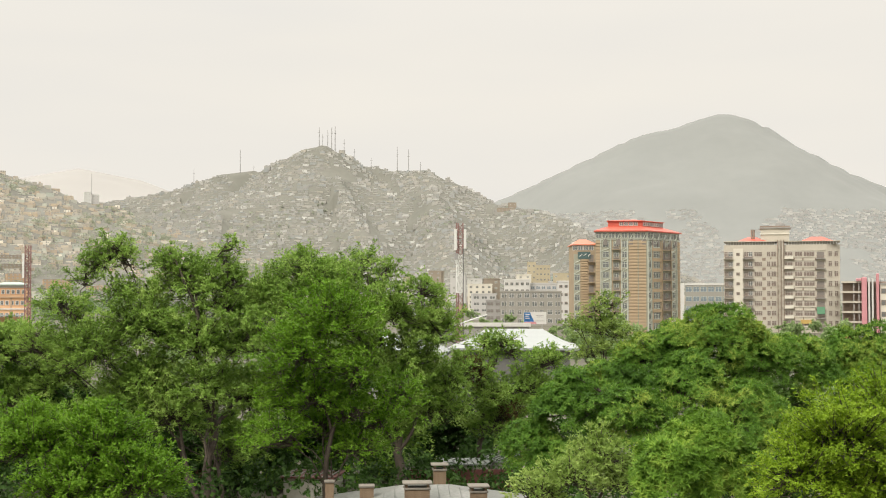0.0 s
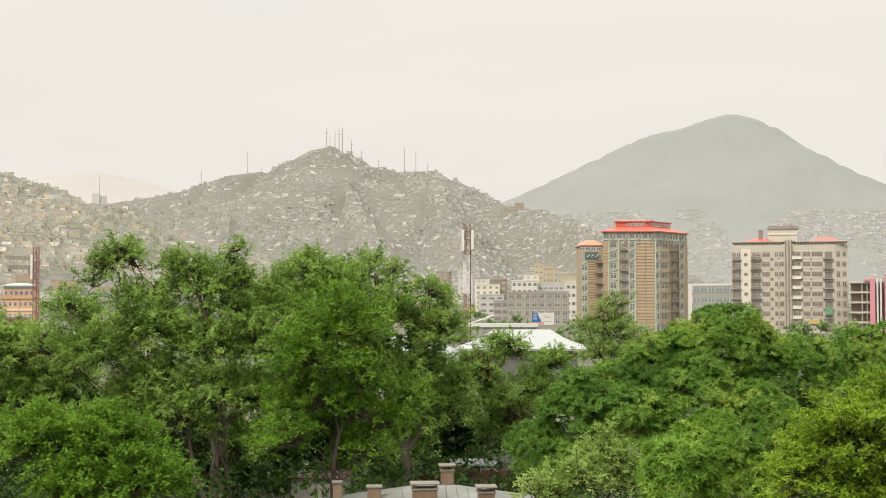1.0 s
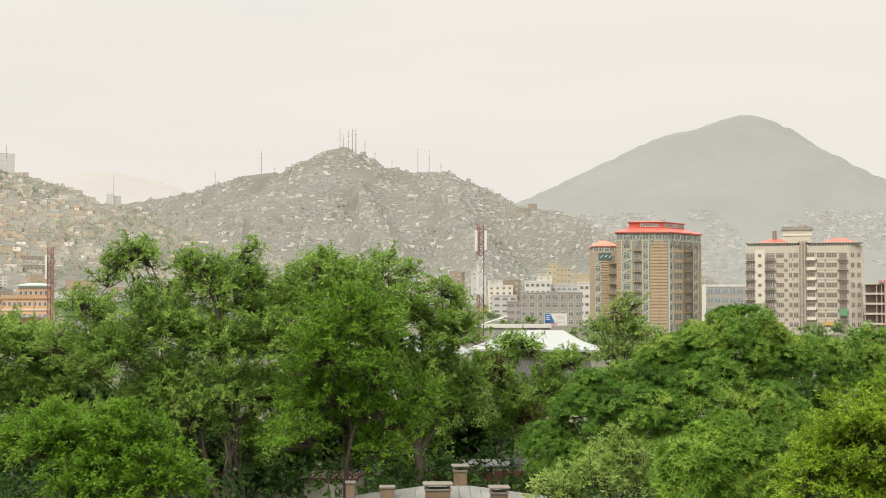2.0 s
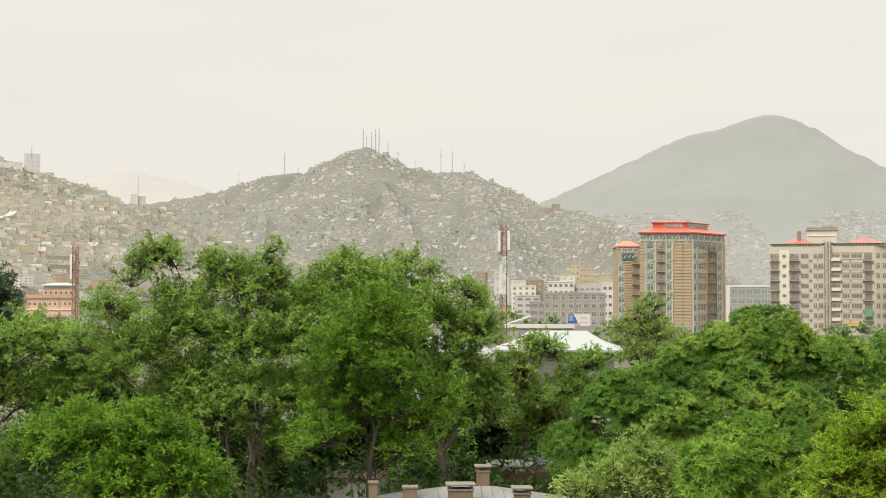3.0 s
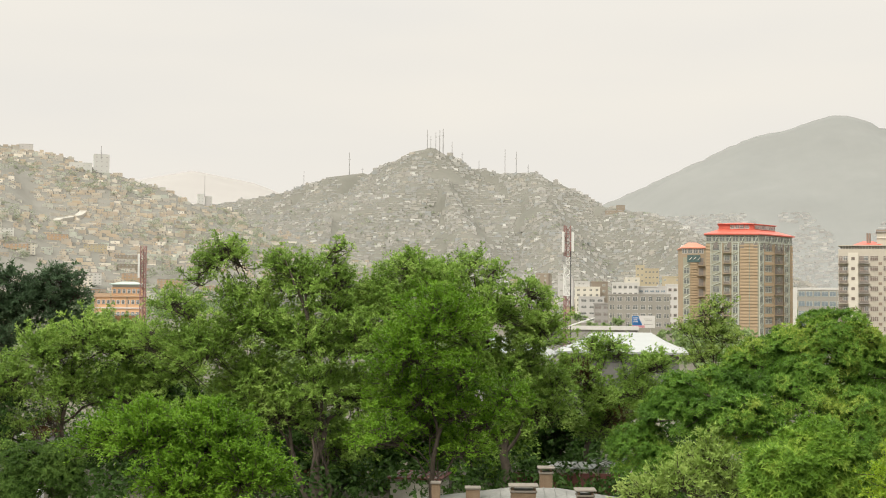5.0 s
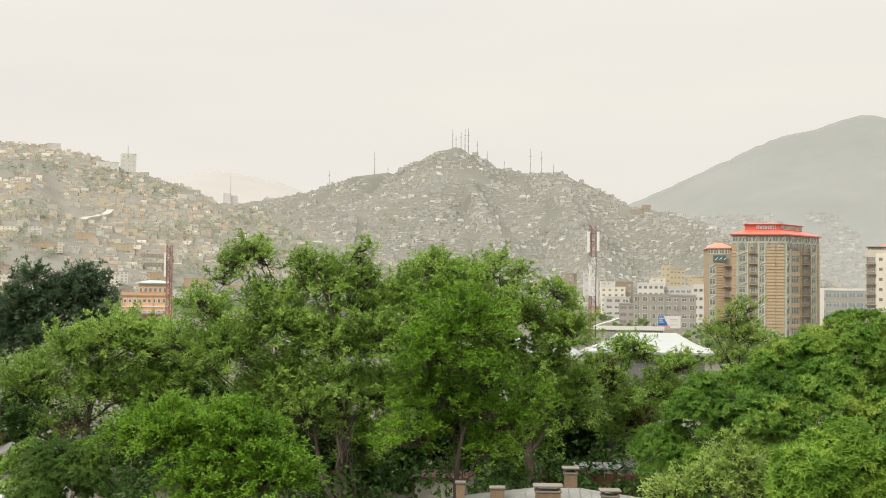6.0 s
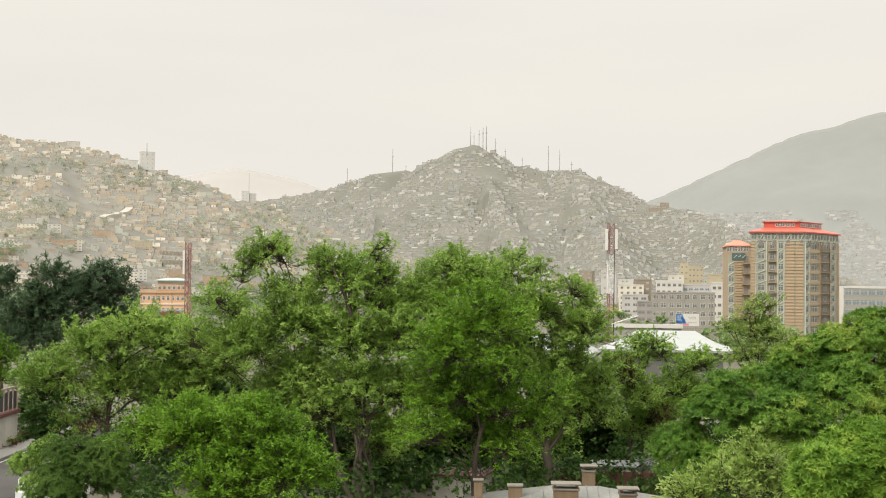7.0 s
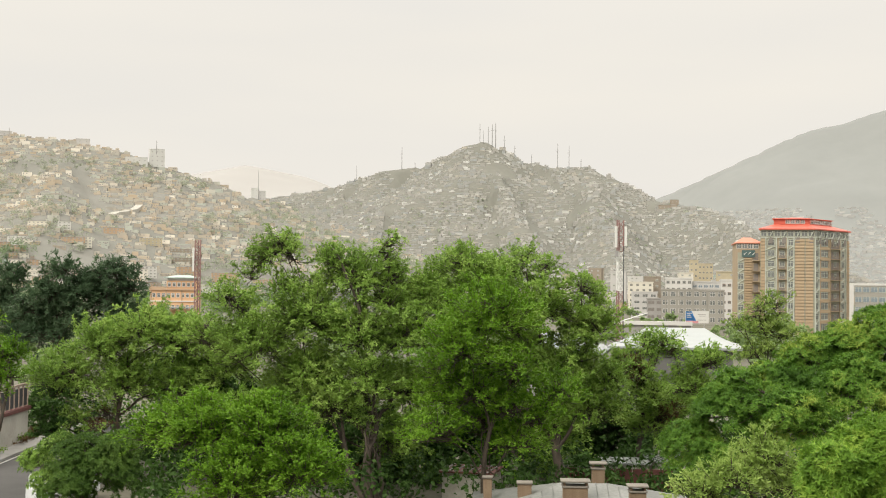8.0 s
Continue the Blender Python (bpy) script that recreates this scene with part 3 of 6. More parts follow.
        wood.append(tubes(np.stack([a, (a + p0) / 2 + rng.normal(size=a.shape) * 0.08, p0, p2], 1), [twig * 2.4, twig * 2.0, twig * 1.4, twig * 0.5], 3))
    part_v, part_f = join(wood)
    tr = link_mesh("trunk", mesh_from("trunk", part_v, part_f), bark or M_BARK, root)
    tr.data.shade_smooth()
    slots = np.zeros(len(f), np.int32)
    mats = [mat]
    for k, (x, y, z, r, other) in enumerate(patches):
        mats.append(other)
        centre = v.reshape(len(f), -1, 3).mean(1) + o
        slots[(np.linalg.norm(centre - (x, y, z), axis=1) < r * rng.uniform(0.4, 1.1, len(centre)))] = k + 1
    link_mesh("crown", mesh_from("crown", v, f, slots), mats, root)
    return root


BIG = dict(leaf=(0.15, 0.092), airy=1.95, density=1.95, up=0.8)
tree("elm_tree", (-13.2, 74.4, 1.69), [(-15.8, 77, 14.27, 1.61), (-13.19, 78, 14.12, 1.56), (-19.39, 77, 14.84, 1.34), (-19.9, 77, 15.68, 1.41), (-20.99, 78, 14.02, 1.63), (-18.54, 77, 13.33, 1.67), (-21.42, 76, 11.68, 1.72), (-15.71, 77, 15.34, 1.41), (-13.2, 78, 15.37, 1.22), (-14.86, 77, 13, 2.08), (-12.34, 78, 12.66, 1.87), (-17.62, 76, 10.69, 2.48), (-14.31, 76, 9.7, 2.64), (-20.3, 75, 9.1, 2.61), (-11.16, 77, 9.66, 2.34), (-23.71, 76, 9.44, 1.82), (-17.59, 76, 7.08, 2.64), (-11.77, 79, 6.16, 2.58), (-15.72, 75, 5.53, 2.28), (-13.46, 75, 7.15, 1.96), (-19.55, 76, 5.11, 2.31), (-12.13, 77, 4.01, 1.84)],
     L_ELM, "tall old elm with wind-blown grey-green leaves and dark limbs", 11, trunk=0.36, fork=(-13.4, 74.5, 3.6), stems=((-13.1, 74.0, 6.3), (-15.2, 74.5, 7.6), (-12.7, 74.0, 5.2), (-16.0, 75.5, 7.8)), **BIG)
tree("elm_tree", (-6.15, 68, 3.89), [(-5.73, 68, 10.94, 2.51), (-7.38, 67, 9.51, 2.04), (-4.18, 67, 8.94, 1.75), (-6.6, 68, 7.11, 2.07), (-3.95, 68, 6.82, 1.48), (-8.54, 67, 7.78, 1.46), (-8.11, 66, 5.29, 1.72), (-4.6, 69, 5.6, 1.75), (-2.9, 69, 7.4, 1.7), (-6.4, 69, 5.2, 1.6)],
     L_BRIGHT, "leafy bright green tree beside the low roof", 12, trunk=0.22, **BIG)
tree("elm_tree", (-2.98, 82, 1.66), [(-9.7, 80, 14.22, 1.46), (-7.97, 80, 14.39, 1.53), (-6.39, 80, 12.13, 2.16), (-11.43, 80, 11.96, 2.09), (-6.3, 81, 13.7, 1.41), (-9.18, 80, 14.91, 1.74), (-10.57, 80, 13.35, 1.74), (-7.69, 79, 13, 1.72), (-5.13, 82, 14.07, 1.5), (-3.35, 82, 13.71, 1.43), (-1.75, 82, 13.28, 1.57), (-0.32, 82, 12.11, 1.28), (-3.66, 81, 11.24, 2.47), (-0.85, 82, 10.15, 2.14), (-2.28, 82, 7.67, 2.85), (-9.74, 79, 11.46, 2.06), (-8.47, 80, 10.74, 1.57), (-0.86, 83, 5.1, 2.35), (-3.74, 83, 4.02, 2.17), (-5.12, 82, 8.73, 2.14), (0.58, 83, 6.89, 1.8)],
     L_ELM, "tall elm with thin crown and bare dark branches", 13, trunk=0.33, **BIG)
tree("elm_tree", (2.51, 88, 0.83), [(6.64, 88, 7.97, 1.53), (2.83, 88, 9.26, 1.53), (4.62, 88, 8.88, 1.53), (2.52, 88, 6.9, 1.91), (5.25, 89, 6.06, 1.93), (0.99, 88, 8.04, 1.34), (3.7, 89, 3.76, 2.32)],
     L_ELM, "smaller elm with some dry brown leaves", 14, trunk=0.25, patches=[(*(2.04, 87, 7.91), 1.3, L_BROWN), (*(4.61, 88, 5), 1.1, L_BROWN)], **BIG)
tree("mulberry_tree", (-11.49, 42, 4.67), [(-13.16, 42, 7.91, 1.64), (-10.98, 42, 7.73, 1.73), (-14.68, 43, 7.89, 1.31), (-9.46, 41, 6.8, 1.43), (-11.76, 41, 6.27, 1.6), (-11.35, 42, 8.64, 0.91)],
     L_BRIGHT, "fresh bright green mulberry tree in full leaf", 15, leaf=(0.092, 0.066), density=6.0, up=0.75, gap=0.62)
tree("ash_tree", (12.75, 62, 2.83), [(5.91, 59, 8.4, 1.23), (13.34, 62, 10.58, 2.02), (11.19, 62, 10.04, 1.62), (9.42, 61, 9.56, 1.46), (15.22, 62, 9.24, 2.02), (7.7, 60, 8.58, 1.43), (11.15, 59, 8.15, 2.05), (5.43, 58, 7.48, 1.39), (8.05, 57, 7.08, 1.86), (13.71, 58, 6.98, 2.02), (3.92, 58, 5.98, 1.26), (17.38, 63, 9.45, 1.37), (5.33, 57, 5.36, 1.24)],
     L_ASH, "broad dense ash tree with layered dark green leaves", 16, density=1.75, leaf=(0.185, 0.066), pads=0.66, trunk=0.35)
tree("ash_tree", (8.66, 44, 4.65), [(8.68, 44, 7.29, 1.63), (7.55, 43, 6.87, 1.31), (9.82, 44, 6.73, 1.24)],
     L_ROUND, "round young ash tree with starry leaf clusters", 17, density=1.7, leaf=(0.19, 0.066), pads=0.40, flat=0.9)
tree("ash_tree", (5.17, 45, 4.07), [(5.37, 45, 7.16, 1.27), (4.3, 44, 6.54, 1.15), (6.15, 45, 6.39, 1.17), (3.16, 44, 6.16, 0.96)],
     L_PALE, "pale silvery green bushy tree", 18, leaf=(0.15, 0.06), density=3.2, up=0.9, gap=0.7)
tree("mulberry_tree", (12.36, 40, 5.06), [(12.39, 40, 8.2, 1.85), (11, 40, 7.2, 1.5), (14.13, 41, 8.9, 1.75), (14.11, 40, 7.2, 1.7), (11.6, 41, 8.2, 1.15), (12.6, 40, 6.6, 1.5)],
     L_YELLOW, "yellow-green fine-leaved tree in full leaf", 19, leaf=(0.088, 0.06), density=6.0, up=0.65, gap=0.62)
tree("ash_tree", (21.31, 66, 5.01), [(20.5, 66, 9.57, 1.58), (22.22, 66, 9.85, 1.72), (19.34, 66, 8.43, 1.43), (23.93, 66, 9.57, 1.72), (21.63, 66, 8.14, 2.01)],
     L_ASH, "dark green ash tree beside the street", 20, density=1.6, leaf=(0.18, 0.062), pads=0.66)
tree("poplar_sapling", (12.05, 100, 5.64), [(12.08, 100, 12.2, 1.2), (10.9, 100, 11.3, 1.2), (13.3, 100, 11.4, 1.3), (11.98, 100, 9.8, 1.6), (10.2, 100, 10.2, 1.1), (13.6, 100, 9.7, 1.3), (12.6, 100, 8.2, 1.4), (11.0, 100, 8.3, 1.2)],
     L_PALE, "slender young poplar with thin see-through crown", 21, density=1.5, leaf=(0.15, 0.09), trunk=0.12, up=0.7, airy=1.5, twig=0.011)
tree("elm_tree", (-30.53, 82, 2.18), [(-32.17, 81, 4.15, 1.2), (-34.04, 82, 4.48, 1.07), (-32.57, 82, 8.39, 2.5), (-29.53, 82, 9.55, 2.14), (-26.85, 82, 8.86, 2.5), (-35.24, 82, 6.49, 2.14), (-30.99, 82, 6.21, 2.5), (-26.79, 82, 5.93, 2.14), (-24.47, 83, 7.38, 2.53)],
     L_ELM, "spreading elm with drooping grey-green sprays", 22, trunk=0.25, patches=[(*(-32.16, 81, 4.08), 1.3, L_BROWN)], **BIG)
tree("elm_tree", (-36.95, 76, 4.12), [(-36.7, 76, 9.31, 1.65), (-38.92, 76, 10.31, 1.98), (-36.3, 76, 7.59, 1.32), (-38.47, 76, 6.85, 1.98)],
     L_BRIGHT, "light green tree beside the walled terrace", 23, trunk=0.2, **BIG)
tree("dark_bush", (-25.32, 62, 0.59), [(-28.6, 66, 4.18, 0.98), (-30.23, 67, 3.35, 0.7), (-25.4, 62, 4.2, 1.35), (-24.21, 62, 3.4, 1.62), (-25.82, 61, 3.22, 1.19), (-23.66, 62, 4.8, 0.97), (-27.57, 64, 2.5, 0.61), (-29.07, 66, 2.51, 0.75), (-26.95, 64, 3.18, 0.72)],
     L_BUSH, "dense dark green tree over the street", 24, density=1.5, leaf=(0.17, 0.06), pads=0.5, patches=[(-29.4, 66.5, 3.2, 2.6, L_ELM)])
for i, (b, lobes) in enumerate((((-47.65, 112, 6.15), [(-48.35, 112, 13.75, 1.95), (-49.37, 112, 11.7, 2.43), (-47.2, 112, 9.7, 2.43), (-49.82, 112, 8.14, 2.68), (-46.72, 112, 12.24, 1.66), (-50.93, 112, 10.16, 2.19)]),
                                ((-43.94, 114, 6.11), [(-44.36, 114, 13.81, 2.23), (-42.46, 114, 12.29, 1.59), (-44.84, 114, 11.23, 2.73), (-43.72, 114, 8.68, 2.48), (-46.22, 114, 12.76, 1.98), (-42.14, 114, 9.73, 1.98)]),
                                ((-55.82, 118, 5.68), [(-55.99, 118, 13.2, 2.05), (-57.07, 118, 11.03, 2.57), (-55.32, 118, 8.37, 2.57)]))):
    tree("pine_tree", b, lobes, L_PINE, "dark blue-green pine with dense rounded crown", 30 + i, density=1.5, leaf=(0.34, 0.10), up=0.3, gap=1.3, trunk=0.3, group="pines")

UNDER = dict(leaf=(0.27, 0.18), gap=1.2, density=1.7, trunk=0.15, group="understorey")
for i, lobes in enumerate(([(-13.48, 88, 2.72, 2.3), (-11.95, 88, 0.83, 1.91), (-14.94, 90, 0.17, 1.96)], [(-20.06, 92, 1.07, 2.4), (-22.06, 92, 2.65, 2.2), (-18.08, 92, 2.65, 2)],
                           [(-4.14, 92, 0.67, 2), (-5.86, 94, 2.02, 2.04), (-2.6, 94, 2.02, 2.04)], [(0.68, 98, 2.4, 2.13), (-0.59, 98, 0.29, 1.92), (2.37, 98, 1.13, 1.92)],
                           [(5.89, 100, 2.18, 1.96), (7.62, 100, 4.34, 1.96), (4.59, 100, 4.34, 1.74)], [(-27.6, 88, 5.38, 2.3), (-29.9, 88, 6.14, 2.3), (-25.31, 88, 4.62, 2.3)],
                           [(-31.28, 92, 1.76, 2.4), (-29.18, 92, 3.45, 2.4)], [(-18.32, 88, 4.86, 2.3), (-15.94, 88, 3.37, 1.91), (-17.09, 88, 1.8, 1.91)], [(-8.17, 92, 5.54, 2), (-9.35, 92, 3.11, 2)], [(-47.89, 108, 1.47, 1.88), (-45.54, 106, 3.63, 2.3)], [(-41.89, 96, 2.98, 1.34), (-41.87, 95, 1.58, 1.24), (-40.73, 96, 1.93, 1.34)], [(-15.04, 84, 1.02, 1.46), (-16.33, 85, 2.71, 1.48), (-13.59, 84, 2.83, 1.46)],
                           [(-4.6, 95, 6.4, 2.0), (-2.6, 96, 5.0, 2.0), (-6.8, 95, 5.2, 1.9), (-0.6, 96, 6.3, 1.7)], [(-8.6, 88, 3.2, 1.9), (-10.4, 88, 2.0, 1.8), (-7.2, 88, 1.6, 1.7)], [(19.2, 75, 6.4, 2.0), (17.4, 75, 5.2, 1.9), (21.0, 75, 5.0, 1.9), (15.6, 75, 5.6, 1.7)], [(-8.9, 90, 7.0, 1.8), (-11.0, 90, 6.2, 1.8), (-6.9, 90, 5.4, 1.8)])):
    x, y = sum(l[0] for l in lobes) / len(lobes), sum(l[1] for l in lobes) / len(lobes)
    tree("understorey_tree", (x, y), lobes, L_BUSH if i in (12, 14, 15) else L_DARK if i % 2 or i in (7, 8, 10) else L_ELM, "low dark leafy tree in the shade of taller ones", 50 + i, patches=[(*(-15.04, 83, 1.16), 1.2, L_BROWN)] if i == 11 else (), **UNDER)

# ---------------------------------------------------------------- far houses


def boxes(rows):
    """Verts and quads of turned boxes with no floor; rows: x, y, z, width, depth, height, turn."""
    r = np.asarray(rows, float)
    n = len(r)
    sx, sy, sz = np.array([-1, 1, 1, -1, -1, 1, 1, -1]) / 2, np.array([-1, -1, 1, 1, -1, -1, 1, 1]) / 2, np.array([0, 0, 0, 0, 1, 1, 1, 1])
    lx, ly, lz = sx * r[:, 3:4], sy * r[:, 4:5], sz * r[:, 5:6]
    c, s = np.cos(r[:, 6:7]), np.sin(r[:, 6:7])
    v = np.stack([r[:, 0:1] + lx * c - ly * s, r[:, 1:2] + lx * s + ly * c, r[:, 2:3] + lz], -1).reshape(-1, 3)
    f = np.array([(4, 5, 6, 7), (0, 1, 5, 4), (1, 2, 6, 5), (2, 3, 7, 6), (3, 0, 4, 7)])
    return v, (np.arange(n)[:, None, None] * 8 + f).reshape(-1, 4)


def openings(rows, rng, storey=3.0):
    """Small window boards, a hand proud of the fronts of the same boxes."""
    out = []
    for x, y, z, w, d, h, a in rows:
        nz, nx = max(1, int(h / storey)), max(1, int(w / rng.uniform(2.6, 4.5)))
        for j in range(nz):
            for i in range(nx):
                if rng.uniform() < 0.62:
                    continue
                lx, ly = (i + 0.5) / nx * w - w / 2, -d / 2 - 0.06
                out.append((x + lx * math.cos(a) - ly * math.sin(a), y + lx * math.sin(a) + ly * math.cos(a), z + h - (j + 0.5) * storey - 0.75, rng.uniform(1.0, 1.7), 0.2, 1.4, a))
    return out


def house_field(name, spots, mats, label, seed, w=(6, 13), h=(3, 7), sink=3.0, windows=True, turn=0.5):
    """Countless flat-roofed houses in one mesh. spots: x, y, ground height."""
    rng = np.random.default_rng(seed)
    rows = []
    for x, y, z in spots:
        ww, hh = rng.uniform(*w), rng.uniform(*h)
        a = rng.normal() * turn + math.atan2(-x, y)
        rows.append((x, y, z - sink, ww, rng.uniform(5, 9), hh + sink, a))
        if rng.uniform() < 0.35:
            # a set-back upper storey
            rows.append((x + rng.uniform(-1, 1), y + 1.0, z + hh - 0.2, ww * rng.uniform(0.35, 0.65), 4.0, rng.uniform(2.2, 3.2), a))
    v, f = boxes(rows)
    slots = np.zeros(len(f), np.int32)
    if windows:
        v2, f2 = boxes(openings([(x, y, z, ww, d, hh - 0.0, a) for x, y, z, ww, d, hh, a in rows], rng))
        slots = np.concatenate([slots, np.ones(len(f2), np.int32)])
        v, f = join([(v, f), (v2, f2)])
    ob = link_mesh(name, mesh_from(name, v, f, slots), mats)
    return tagged(ob, label, "houses", kind="stuff")


def scatter(n, x0, x1, y0, y1, hill, rng, low, high, gap=7.0, keep=0.0, wave=110.0, seed=1):
    """Spots on a slope between two heights, spaced apart, thinner in patches."""
    x, y = rng.uniform(x0, x1, n), rng.uniform(y0, y1, n)
    z = hill.height(x, y)
    ok = (z > low) & (z < high) & (fractal(x / wave, y / wave, seed, 2) > keep) & (np.abs(x) < y * 0.56)
    pts, cell = [], set()
    for p in np.stack([x, y, z], 1)[ok]:
        key = (int(p[0] // gap), int(p[1] // gap))
        if key not in cell:
            cell.add(key)
            pts.append(p)
    return pts


def terraces(hill, x0, x1, y_front, y_back, low, high, step, rng, bare=-0.8, seed=4, wave=110.0):
    """House plots in rows along the contours: x, y, ground height, width, turn."""
    plots = []
    ys = np.arange(y_front, y_back, 4.0)
    level = low
    while level < high:
        x = x0 + rng.uniform(0, 10)
        while x < x1:
            w = rng.uniform(5.0, 14.0)
            col = hill.height(np.full(len(ys), x + w / 2), ys)
            hit = np.nonzero(col > level + rng.normal() * step * 0.28)[0]
            if len(hit) and hit[0] > 0 and abs(x) < ys[hit[0]] * 0.56:
                y = ys[hit[0]]
                lowest = hill.height(np.array([x, x + w, x + w / 2]), np.array([y + 1.0, y + 1.0, y])).min()
                if lowest > level - 4.0 and fractal(np.array([x / wave]), np.array([y / wave]), seed, 2)[0] > bare and rng.uniform() > 0.08:
                    plots.append((x + w / 2, y, level, w, math.atan2(-x, y) + rng.normal() * 0.09))
            x += w + (rng.uniform(0, 1.2) if rng.uniform() < 0.7 else rng.uniform(2, 9))
        level += step * rng.uniform(0.8, 1.2)
    return plots


def terrace_houses(name, plots, mats, label, seed, high=(2.2, 4.3)):
    """Row houses in one mesh: bodies, some upper rooms, parapets, small windows."""
    rng = np.random.default_rng(seed)
    rows = []
    for x, y, z, w, a in plots:
        h = rng.uniform(*high)
        rows.append((x, y + 4, z - 3, w, 8.0, h + 3, a))
        if rng.uniform() < 0.3:
            rows.append((x + rng.uniform(-0.25, 0.25) * w, y + 5.5, z + h - 0.1, w * rng.uniform(0.3, 0.6), 5.0, rng.uniform(2.2, 3.0), a))
    v, f = boxes([(x, y, z - 2, w, d, h + 2, a) for x, y, z, w, d, h, a in rows])
    v2, f2 = boxes(openings(rows, rng))
    vv, ff = join([(v, f), (v2, f2)])
    slots = np.concatenate([np.zeros(len(f), np.int32), np.ones(len(f2), np.int32)])
    return tagged(link_mesh(name, mesh_from(name, vv, ff, slots), mats), label, "houses", kind="stuff")


FIELD = np.random.default_rng(77)
terrace_houses("hillside_houses", terraces(TV_HILL, -1500, 650, 1950, 2900, 6, 320, 4.6, FIELD, -0.74), [M_HOUSES, M_HOLE], "small flat-roofed mud and brick houses stepping up the dusty hill", 1)
FORT_PLOTS = sorted(terraces(FORT_HILL, -1250, 0, 1050, 2000, 6, 245, 4.0, FIELD, -0.42, 9), key=lambda p: p[1])
FORT_SPOTS = [(x, y, z) for x, y, z, w, a in FORT_PLOTS]
terrace_houses("hillside_houses", FORT_PLOTS[150:], [M_PEACH, M_HOLE], "crowded brown and peach houses on the slope", 2)
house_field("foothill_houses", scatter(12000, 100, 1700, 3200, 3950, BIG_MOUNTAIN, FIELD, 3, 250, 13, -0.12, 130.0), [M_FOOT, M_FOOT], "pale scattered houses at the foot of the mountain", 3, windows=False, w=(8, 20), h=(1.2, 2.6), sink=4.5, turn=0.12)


class Flat:
    def height(self, x, y):
        return np.zeros(np.shape(x)) + 0.01


CITY_SPOTS = sorted(scatter(2400, -1100, 900, 800, 2300, Flat(), FIELD, -1, 1, 24, -0.9), key=lambda p: p[1])
house_field("city_blocks", CITY_SPOTS[140:], [M_PEACH, M_HOLE], "low city blocks with flat roofs below the hills", 4, w=(9, 20), h=(5, 12), sink=0.0, turn=0.2)
house_field("city_blocks", scatter(1500, 150, 1400, 1300, 3100, Flat(), FIELD, -1, 1, 30, -0.9), [M_PALE_HOUSES, M_HOLE_PALE], "pale low city blocks fading into haze", 5, w=(9, 22), h=(4, 10), sink=0.0, turn=0.2)


def shrubs(name, spots, mat, label, seed, size=(3.0, 6.0), per=40, leaf=(1.3, 0.9)):
    """Far greenery: many leafy tufts as one mesh."""
    rng = np.random.default_rng(seed)
    c = []
    for x, y, z in spots:
        s = rng.uniform(*size)
        for _ in range(5):
            c.append((x + rng.normal() * s * 0.45, y + rng.normal() * s * 0.45, max(z, 0) + s * rng.uniform(0.35, 1.1), s * 0.5))
    v, f = leaves(np.array(c), per, *leaf, rng)
    return tagged(link_mesh(name, mesh_from(name, v, f), mat), label, "trees", kind="stuff")


UG = np.random.default_rng(31)
under = [(y * UG.uniform(-0.47, 0.34), y, 0.0) for y in UG.uniform(70, 118, 420)]
under = [p for p in under if not (-6.5 + -1.92 < p[0] < 7.5 + -1.92 and p[1] < 72) and not (p[0] < -0.375 * p[1] and p[1] < 108)]
# shade under the canopy is painted into these leaves
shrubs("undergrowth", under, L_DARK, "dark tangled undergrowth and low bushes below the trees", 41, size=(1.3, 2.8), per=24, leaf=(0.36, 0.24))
shrubs("hillside_trees", scatter(1800, -1300, 600, 2050, 2780, TV_HILL, FIELD, 4, 190, 15, 0.1, 90.0, 5), L_FARTHEST, "hazy grey-green trees between hillside houses", 6, per=7, leaf=(2.2, 1.6))
shrubs("hillside_trees", scatter(3000, -1300, -100, 1250, 1900, FORT_HILL, FIELD, 4, 210, 12, -0.1, 90.0, 6), L_FARTHEST, "hazy green trees between houses on the slope", 7, size=(4.0, 8.0), per=16, leaf=(1.5, 1.1))
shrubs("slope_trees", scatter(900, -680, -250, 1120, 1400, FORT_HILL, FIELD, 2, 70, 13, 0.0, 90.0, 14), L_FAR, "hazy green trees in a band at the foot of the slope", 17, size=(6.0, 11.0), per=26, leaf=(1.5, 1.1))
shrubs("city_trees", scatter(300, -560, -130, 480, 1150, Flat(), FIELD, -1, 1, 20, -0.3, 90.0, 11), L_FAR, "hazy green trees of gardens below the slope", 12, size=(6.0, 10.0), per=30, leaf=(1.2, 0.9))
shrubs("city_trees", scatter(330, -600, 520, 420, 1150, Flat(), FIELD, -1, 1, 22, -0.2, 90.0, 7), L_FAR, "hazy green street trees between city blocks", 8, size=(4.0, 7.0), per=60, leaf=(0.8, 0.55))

# ---------------------------------------------------------------- building kit
KIT = {}


def shared(key, build):
    """One mesh for many alike pieces."""
    if key not in KIT:
        bm = build()
        me = bpy.data.meshes.new(key[0])
        bm.to_mesh(me)
        bm.free()
        KIT[key] = me
    return KIT[key]


def piece(name, key, build, mat, parent, at=(0, 0, 0), label=""):
    me = shared(key + (mat.name,), build)
    if not me.materials:
        me.materials.append(mat)
    ob = new(name, me)
    ob.parent = parent
    ob.location = at
    if label:
        ob["label"] = label
    return ob


